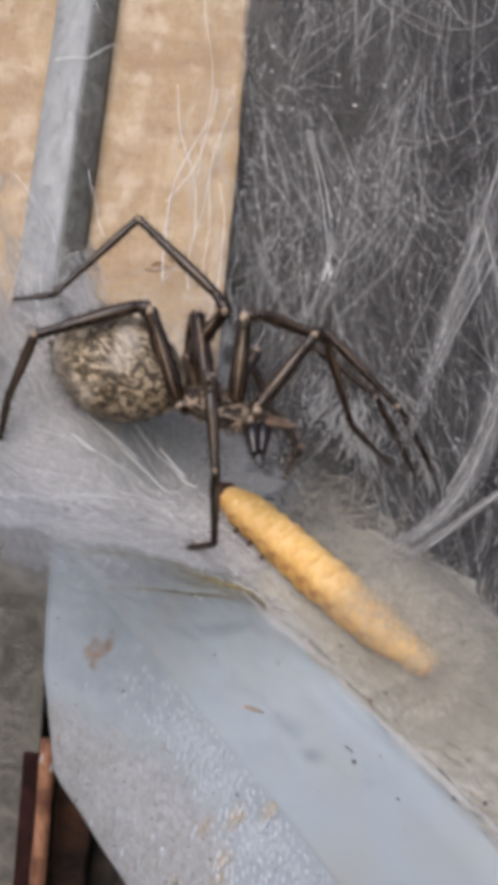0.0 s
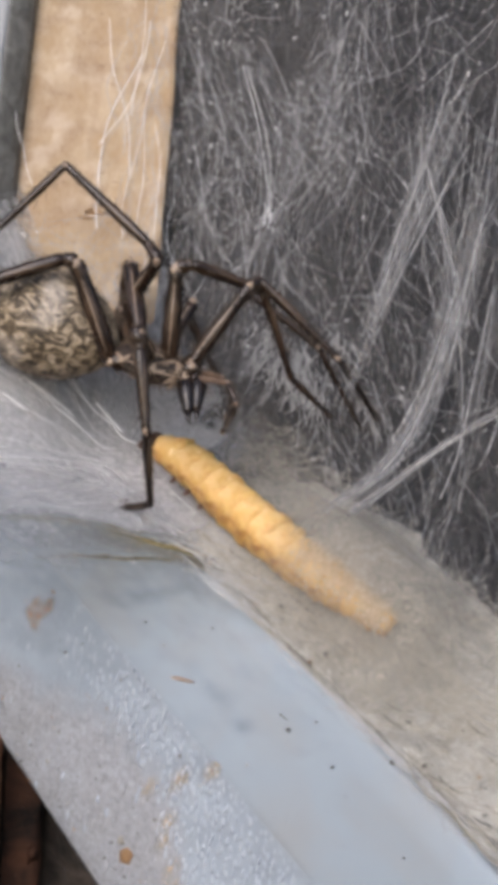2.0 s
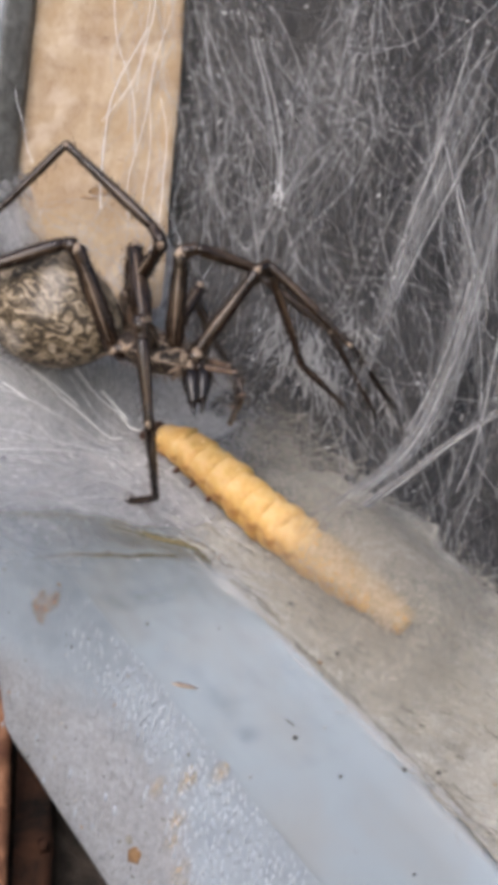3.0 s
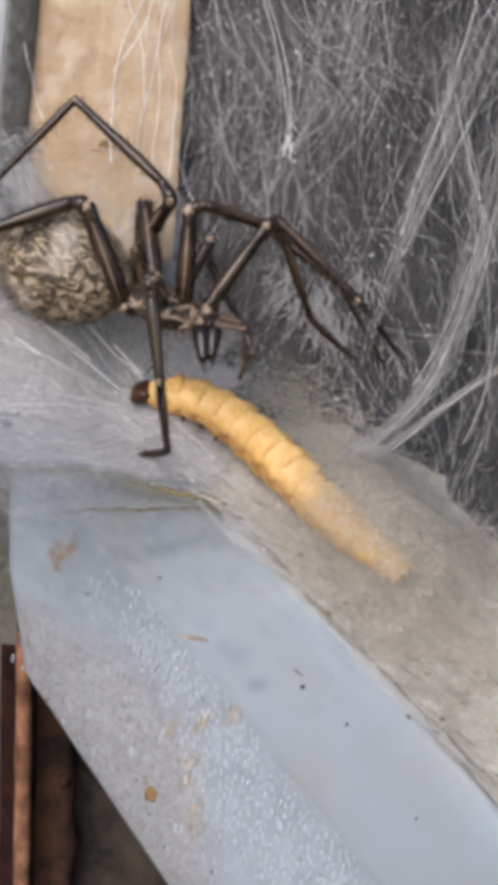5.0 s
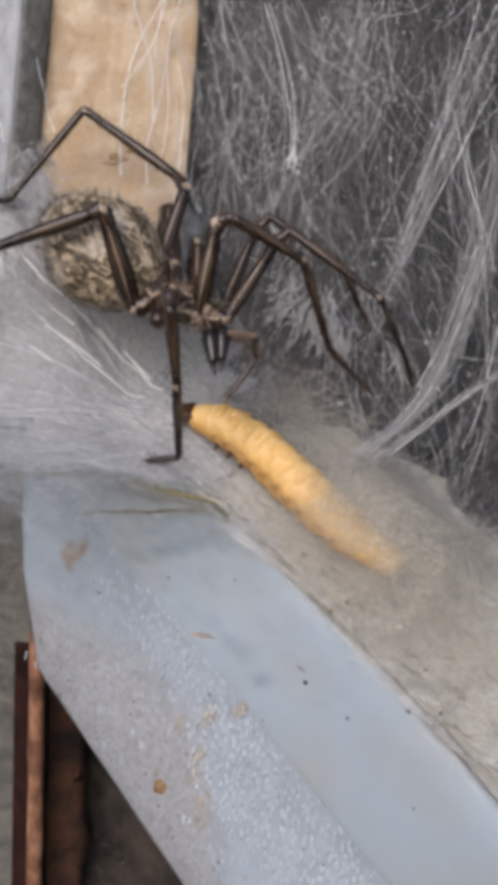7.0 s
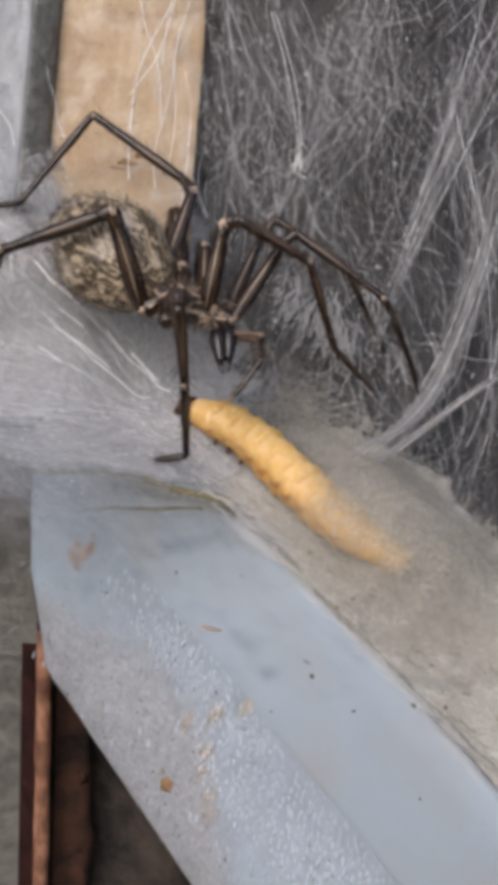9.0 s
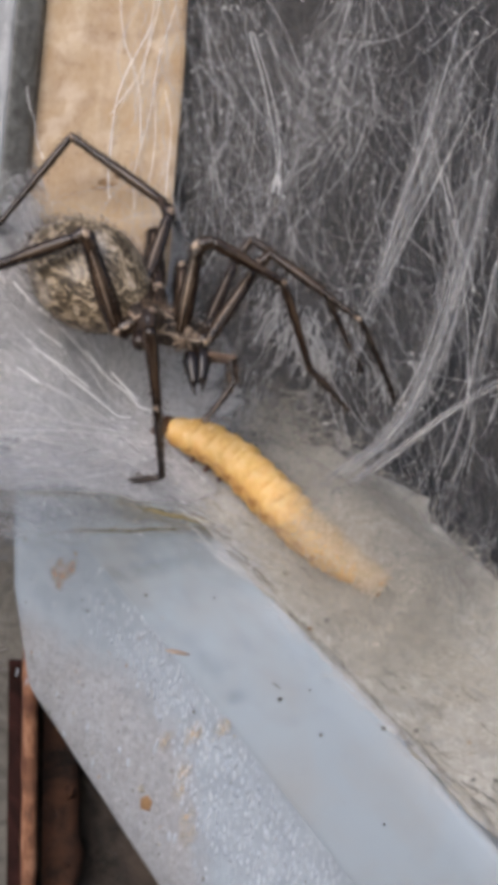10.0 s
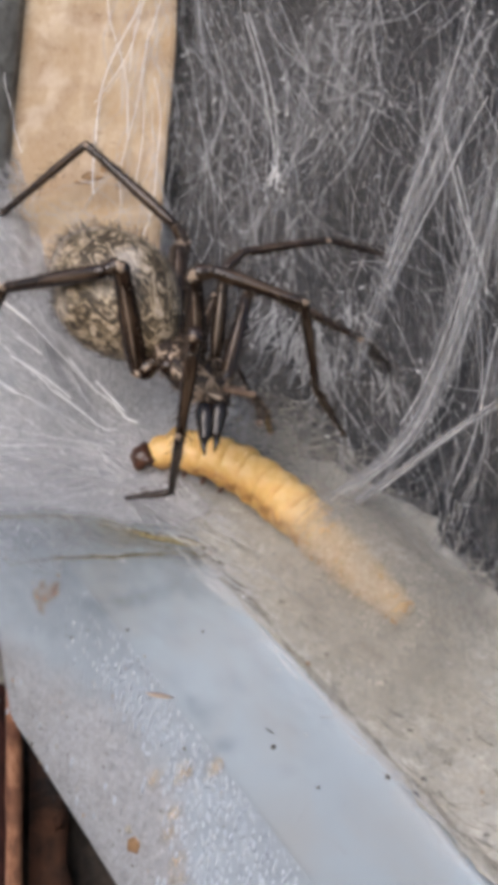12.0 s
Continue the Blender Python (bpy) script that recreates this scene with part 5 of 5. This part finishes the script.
def spider():
    root = empty("spider")
    seed = 0
    for leg, stances in LEGS.items():
        thin = {"hind_near": 1.15, "hind_far": 0.92, "third_near": 1.02, "third_far": 1.1, "second_near": 1.02, "second_far": 0.8, "front_near": 0.8, "front_far": 0.72}[leg]
        for k, (name, r0, r1, r2) in enumerate(SEGMENTS):
            length = (Vector(stances[0][k + 1]) - Vector(stances[0][k])).length
            seed += 1
            ob = limb(name, length, r0, r1, r2, LEG, root, max(10, int(length * 10)), seed, thin)
            LIMB_STANCES.append((ob, [(st[k], st[k + 1]) for st in stances]))
            if name in ("femur", "tibia"):
                bm = bmesh.new()
                blob(bm, (0.1 * math.sin(seed * 2.1), r2 * thin * 0.72, length * 0.99), (r2 * thin * 0.62, r2 * thin * 0.42, r2 * thin * 0.8), seed, 0.7)
                part("joint", bm, JOINT, ob, "pale joint of the leg")
            if name == "femur":
                bm = bmesh.new()
                blob(bm, (0.12 * math.sin(seed * 3.3), r0 * thin * 0.7, 0.15), (r0 * thin * 0.7, r0 * thin * 0.45, r0 * thin * 0.55), seed + 5, 0.8)
                part("base_joint", bm, JOINT, ob, "cream joint at the leg's base")
                share = {"hind": 0.1, "thir": 0.35, "seco": 0.6, "fron": 0.85}[leg[:4]]
                ends = [Vector(b[2]).lerp(Vector(b[3]), share * 0.9) for b in BODY]
                hip = limb("coxa", max(1.2, (ends[0] - Vector(stances[0][0])).length), 0.75, 0.85, 0.7, LEG, root, 10, seed + 300)
                bm = bmesh.new()
                blob(bm, (0.1, 0.5, 0.1), (0.45, 0.4, 0.32), seed, 0.5)
                part("trochanter", bm, JOINT, hip, "cream knuckle at the leg's base")
                bm = bmesh.new()
                blob(bm, (-0.15, 0.75, 1.0), (0.18, 0.16, 0.5), seed + 9, 0.7)
                part("pale_fleck", bm, JOINT, hip, "pale fleck on the hip")
                LIMB_STANCES.append((hip, [(st[0], e) for st, e in zip(stances, ends)]))
                # the highlight along the femur is a thin tube in pale colour
                bm = bmesh.new()
                ring_tube(bm, [(0.12, r1 * thin * 1.07, length * t) for t in (0.12, 0.3, 0.6, 0.85)], [0.03, 0.09, 0.08, 0.03], 6)
                part("highlight_line", bm, JOINT, ob, "pale line for the highlight along the leg")
    for palp, stances in PALPS.items():
        for k, name in enumerate(("palp_femur", "palp_tibia", "palp_tarsus")):
            length = (Vector(stances[0][k + 1]) - Vector(stances[0][k])).length
            ob = limb(name, length, 0.24, 0.25, (0.22, 0.24, 0.2)[k], PALP if k == 0 else LEG, root, 22, 90 + k)
            bm = bmesh.new()
            blob(bm, (0, 0.02, length), (0.27, 0.27, 0.3), 40 + k, 0.3)
            part("palp_joint", bm, PALP, ob, "pale joint of the palp")
            if k == 0:
                bm = bmesh.new()
                ring_tube(bm, [(0, -0.5, -1.9), (0, -0.25, -1.2), (0, -0.05, -0.5), (0, 0, 0.15)], [0.5, 0.46, 0.34, 0.24], 10)
                part("palp_base", bm, LEG, ob, "dark brown base of the palp")
            else:
                # likewise a pale tube for the palp's highlight
                bm = bmesh.new()
                ring_tube(bm, [(0.05, 0.21, length * q) for q in (0.1, 0.35, 0.65, 0.9)], [0.02, 0.07, 0.06, 0.02], 6)
                part("highlight_line", bm, PALP, ob, "pale line for the highlight along the palp")
            LIMB_STANCES.append((ob, [(st[k], st[k + 1]) for st in stances]))
    # abdomen: an egg along z, towards the waist
    bm = bmesh.new()
    bmesh.ops.create_icosphere(bm, subdivisions=5, radius=1.0)
    for v in bm.verts:
        t = v.co.z
        k = 1 - 0.22 * max(0, t) ** 2 - 0.2 * max(0, -t) ** 2 + 0.03 * noise.noise(v.co * 2.5)
        v.co = Vector((v.co.x * 4.9 * k, v.co.y * 4.6 * k, t * 6.6 + 1.1))
    abdomen = part("abdomen", bm, ABDOMEN, root, "mottled tan and dark brown hairy abdomen")
    rng = random.Random(77)
    lines = []
    for _ in range(1700):
        d = Vector((rng.gauss(0, 1), rng.gauss(0, 1), rng.gauss(0, 1))).normalized()
        k = 1 - 0.22 * max(0, d.z) ** 2 - 0.2 * max(0, -d.z) ** 2
        p = np.array((d.x * 4.85 * k, d.y * 4.55 * k, d.z * 6.55 + 1.1))
        q = np.array((d.x, d.y, d.z * 0.6 - 0.9))
        ln = rng.uniform(0.2, 0.75)
        lines.append((np.stack([p, p + q * ln * 0.5, p + q * ln]), rng.uniform(0.012, 0.024)))
    tagged(thread_mesh("abdomen_hair", lines, HAIR, abdomen, "fine brown body hair"), kind="stuff")
    bm = bmesh.new()
    for k in (-1, 1):
        ring_tube(bm, [(k * 0.4, 0.2, -5.0), (k * 0.45, 0.2, -5.6), (k * 0.5, 0.2, -5.95)], [0.35, 0.3, 0.15], 8)
    part("spinneret", bm, LEG, abdomen)
    LIMB_STANCES.append((abdomen, [(Vector(b[0]), Vector(b[1])) for b in BODY]))
    # front body: a pear along z
    bm = bmesh.new()
    bmesh.ops.create_icosphere(bm, subdivisions=4, radius=1.0)
    for v in bm.verts:
        t = v.co.z
        k = (1 - 0.30 * max(0, t)) * (1 + 0.05 * noise.noise(v.co * 3))
        k *= 1 + 0.1 * noise.noise(v.co * 5)
        v.co = Vector((v.co.x * 1.62 * k, v.co.y * 1.35 * k, 4.1 * (t + 1) - 1.0))
    shield = part("cephalothorax", bm, SHIELD, root, "brown front body with pale stripes")
    for k in (-1, 1):
        bm = bmesh.new()
        ring_tube(bm, [(k * 0.6, 1.2, 0.8), (k * 0.8, 1.22, 2.6), (k * 0.65, 1.16, 4.6), (k * 0.4, 0.92, 6.0)], [0.05, 0.13, 0.09, 0.04], 8)
        part("pale_stripe", bm, JOINT, shield, "pale stripe of short hair")
        for j in range(4):
            bm = bmesh.new()
            blob(bm, (k * (0.28 + 0.3 * (j % 2)), 0.75 - 0.35 * (j // 2), 6.75), (0.16, 0.16, 0.16), j, 0.0)
            part("eye", bm, FANG, shield, "small glossy black eye")
    for j in range(24):
        x0, z0 = rng.uniform(-1.0, 1.0), rng.uniform(0.8, 5.6)
        dx, dz = rng.choice((-1, 1)) * rng.uniform(0.5, 1.1), rng.gauss(0, 0.9)
        pts = []
        for q in range(5):
            x, z = x0 + dx * q / 4, min(6.4, max(-0.4, z0 + dz * q / 4))
            t = (z + 1.2) / 4.3 - 1
            w = math.sqrt(max(0.05, 1 - t * t)) * (1 - 0.3 * max(0, t))
            pts.append((x, 1.36 * w * math.sqrt(max(0.02, 1 - (x / (1.64 * w)) ** 2)), z))
        bm = bmesh.new()
        g = rng.uniform(0.8, 2.0)
        ring_tube(bm, pts, [0.03, 0.08 * g, 0.1 * g, 0.08 * g, 0.03], 6)
        part("pale_streak", bm, JOINT, shield, "pale streak on the front body")
    lines = []
    for _ in range(420):
        a, z = rng.uniform(0, 6.28), rng.uniform(-0.6, 6.6)
        t = (z + 1.2) / 4.3 - 1
        w = math.sqrt(max(0.05, 1 - t * t)) * (1 - 0.3 * max(0, t))
        p = np.array((1.64 * w * math.cos(a), 1.36 * w * math.sin(a), z))
        q = np.array((math.cos(a) * 0.7, math.sin(a) * 0.7, rng.uniform(-0.6, 0.9)))
        ln = rng.uniform(0.3, 1.0)
        lines.append((np.stack([p * 0.98, p + q * ln * 0.5, p + q * ln + np.array((0, 0, 0.1))]), rng.uniform(0.015, 0.035)))
    tagged(thread_mesh("body_hair", lines, PALE_HAIR, shield, "pale tangled body hair"), kind="stuff")
    LIMB_STANCES.append((shield, [(Vector(b[2]), Vector(b[3])) for b in BODY]))
    for k in (-1, 1):
        off = Vector((0.55 * k, 0.25 * k, 0.1 * k))
        stances = [(Vector(j[0]) + off, Vector(j[1]) + off * 0.6) for j in JAWS]
        ob = limb("chelicera", 2.9, 0.58, 0.74, 0.42, FANG, root, 20, 60 + k)
        bm = bmesh.new()
        ring_tube(bm, [(0, 0, 2.7), (0.1 * k, 0.15, 3.4), (0.0, 0.4, 4.2)], [0.36, 0.24, 0.04], 10)
        part("fang", bm, FANG, ob, "curved glossy black fang")
        LIMB_STANCES.append((ob, stances))
    return tagged(root, "large brown house spider with mottled abdomen on its web", "spider")


def move_spider():
    for ob, stances in LIMB_STANCES:
        poses = [aim(*st) for st in stances]
        walk(ob, [(t, poses[k]) for t, k in TIMES])


# ---- the grub ----
GRUB_RADII = (1.5, 1.82, 1.92, 1.98, 2.05, 2.1, 2.15, 2.12, 2.08, 2.02, 1.92, 1.72, 1.38)
GRUB_RINGS = []


def worm():
    root = empty("grub")
    n = len(GRUB_RADII)
    for k, r in enumerate(GRUB_RADII):
        bm = bmesh.new()
        ln = 2.6
        r1 = GRUB_RADII[min(k + 1, n - 1)] if k < n - 1 else 1.1
        pts = [(0, 0, ln * t) for t in (-0.12, 0.0, 0.12, 0.35, 0.5, 0.62, 0.85, 1.0, 1.1)]
        rad = [r * 0.66, r * 0.80, r * 0.93, r * 1.0, r * 0.985, (r * 0.5 + r1 * 0.5) * 1.03, r1 * 1.05, r1 * 1.03, r1 * 0.80]
        ring_tube(bm, pts, rad, 28)
        for v in bm.verts:
            d = 1 + 0.14 * noise.noise(Vector((v.co.x * 0.8, v.co.y * 0.8, v.co.z * 0.9 + k * 7.3)))
            v.co = Vector((v.co.x * d, v.co.y * d, v.co.z + 0.25 * noise.noise(Vector((v.co.x, v.co.y, k * 3.0)))))
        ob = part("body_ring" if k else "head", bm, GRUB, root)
        if k:
            # a highlight along the ring's fold, modelled as a thin pale arc
            bm = bmesh.new()
            a0 = 3.4 + 0.5 * math.sin(k * 2.3)
            arc = [a0 + (2.4 + 0.5 * math.sin(k * 1.7)) * q / 11 for q in range(12)]
            ring_tube(bm, [(r * 0.93 * math.cos(a), r * 0.93 * math.sin(a), 0.15 * math.sin(3 * a + k)) for a in arc], [0.03] + [0.11 + 0.04 * math.sin(q * 1.9 + k) for q in range(10)] + [0.03], 8)
            part("fold_sheen", bm, FOLD_SHEEN, ob, "pale raised arc for the highlight on a skin fold")
        if k == 0:
            ob["label"] = "brown head end of the grub"
            bm = bmesh.new()
            blob(bm, (0, 0, -0.9), (1.12, 1.05, 1.1), 3, 0.5, 3)
            part("head_capsule", bm, GRUB_HEAD, ob, "dark brown head capsule")
            for q in (-1, 1):
                bm = bmesh.new()
                ring_tube(bm, [(0.25 * q, 0, -1.1), (0.32 * q, 0.05, -1.4), (0.12 * q, 0.05, -1.6)], [0.18, 0.14, 0.05], 8)
                part("jaw", bm, FANG, ob, "small black jaw")
        if 1 <= k <= 3:
            for q in (-1, 1):
                bm = bmesh.new()
                x = 0.9 * q
                ring_tube(bm, [(x, r * 0.8, 1.2), (x * 1.15, r * 1.1, 1.1), (x, r * 1.25, 0.8)], [0.26, 0.18, 0.06], 8)
                part("true_leg", bm, GRUB_HEAD, ob, "tiny dark jointed leg")
        GRUB_RINGS.append(ob)
    return tagged(root, "plump amber yellow grub with a dark head", "grub")


def move_worm():
    n = len(GRUB_RINGS)
    rows = [[] for _ in GRUB_RINGS]
    for t, ctrl in WORM_EARLY + WORM_LATE:
        ctrl = np.array(ctrl)
        knots = np.linspace(0, 1, len(ctrl))
        fine = np.linspace(0, 1, 200)
        cs, cu = np.polyfit(knots, ctrl[:, 0], 4), np.polyfit(knots, ctrl[:, 1], 4)
        line = [bar_point(s, u, sheet_height(s, u) + 1.7) for s, u in zip(np.polyval(cs, fine), np.polyval(cu, fine))]
        far = np.concatenate([[0], np.cumsum([(b - a).length for a, b in zip(line, line[1:])])])

        def along(d):
            i = min(int(np.searchsorted(far, d)), 199)
            return line[i] if i else line[0]
        step = far[-1] / n
        for k in range(n):
            a, b = along(step * k), along(step * (k + 1))
            rows[k].append((t, aim(a, b, -BAR_N)))
    for ob, r in zip(GRUB_RINGS, rows):
        walk(ob, r)


back_wall()
board()
grey_rod()
corner_post()
rusty_rod()
rusty_strip()
painted_bar()
sheet_dirt()
dried_rims()
dusty_ledge()
platform_silk()
hanging_silk()
silk_bundle("silk_bundle", [(19.5, 3, 42), (15.6, 1.3, 30), (12.4, -0.8, 20), (9.5, -2.9, 10.3)], 22, 0.6, 21, "taut bright bundle of spider silk threads", 2.5)
silk_bundle("silk_bundle", [(21, 0, 40), (20, -1, 28), (18.3, -1.8, 17), (15.4, -3, 8), (11, -4.4, 3), (6.5, -5.2, -1)], 36, 0.75, 22, "sweeping bright bundle of spider silk threads", 2.2)
silk_bundle("silk_bundle", [(27, -4, 12.5), (19, -4.2, 8), (12, -4.8, 2.2), (6, -5.2, -1.2)], 34, 0.22, 23, "bright bundle of spider silk threads")
silk_bundle("silk_bundle", [(24, 0, 44), (22.5, -1, 24), (20.5, -2, 8), (15, -3, -3)], 10, 1.8, 24, "loose bundle of spider silk threads", 1.5)
silk_bundle("silk_bundle", [(14, 3, 40), (17, 2, 28), (20, 0.5, 16), (22, 0, 4)], 9, 1.2, 25, "loose bundle of spider silk threads", 1.5)
spider()
worm()


def motions():
    move_spider()
    move_worm()


motions()
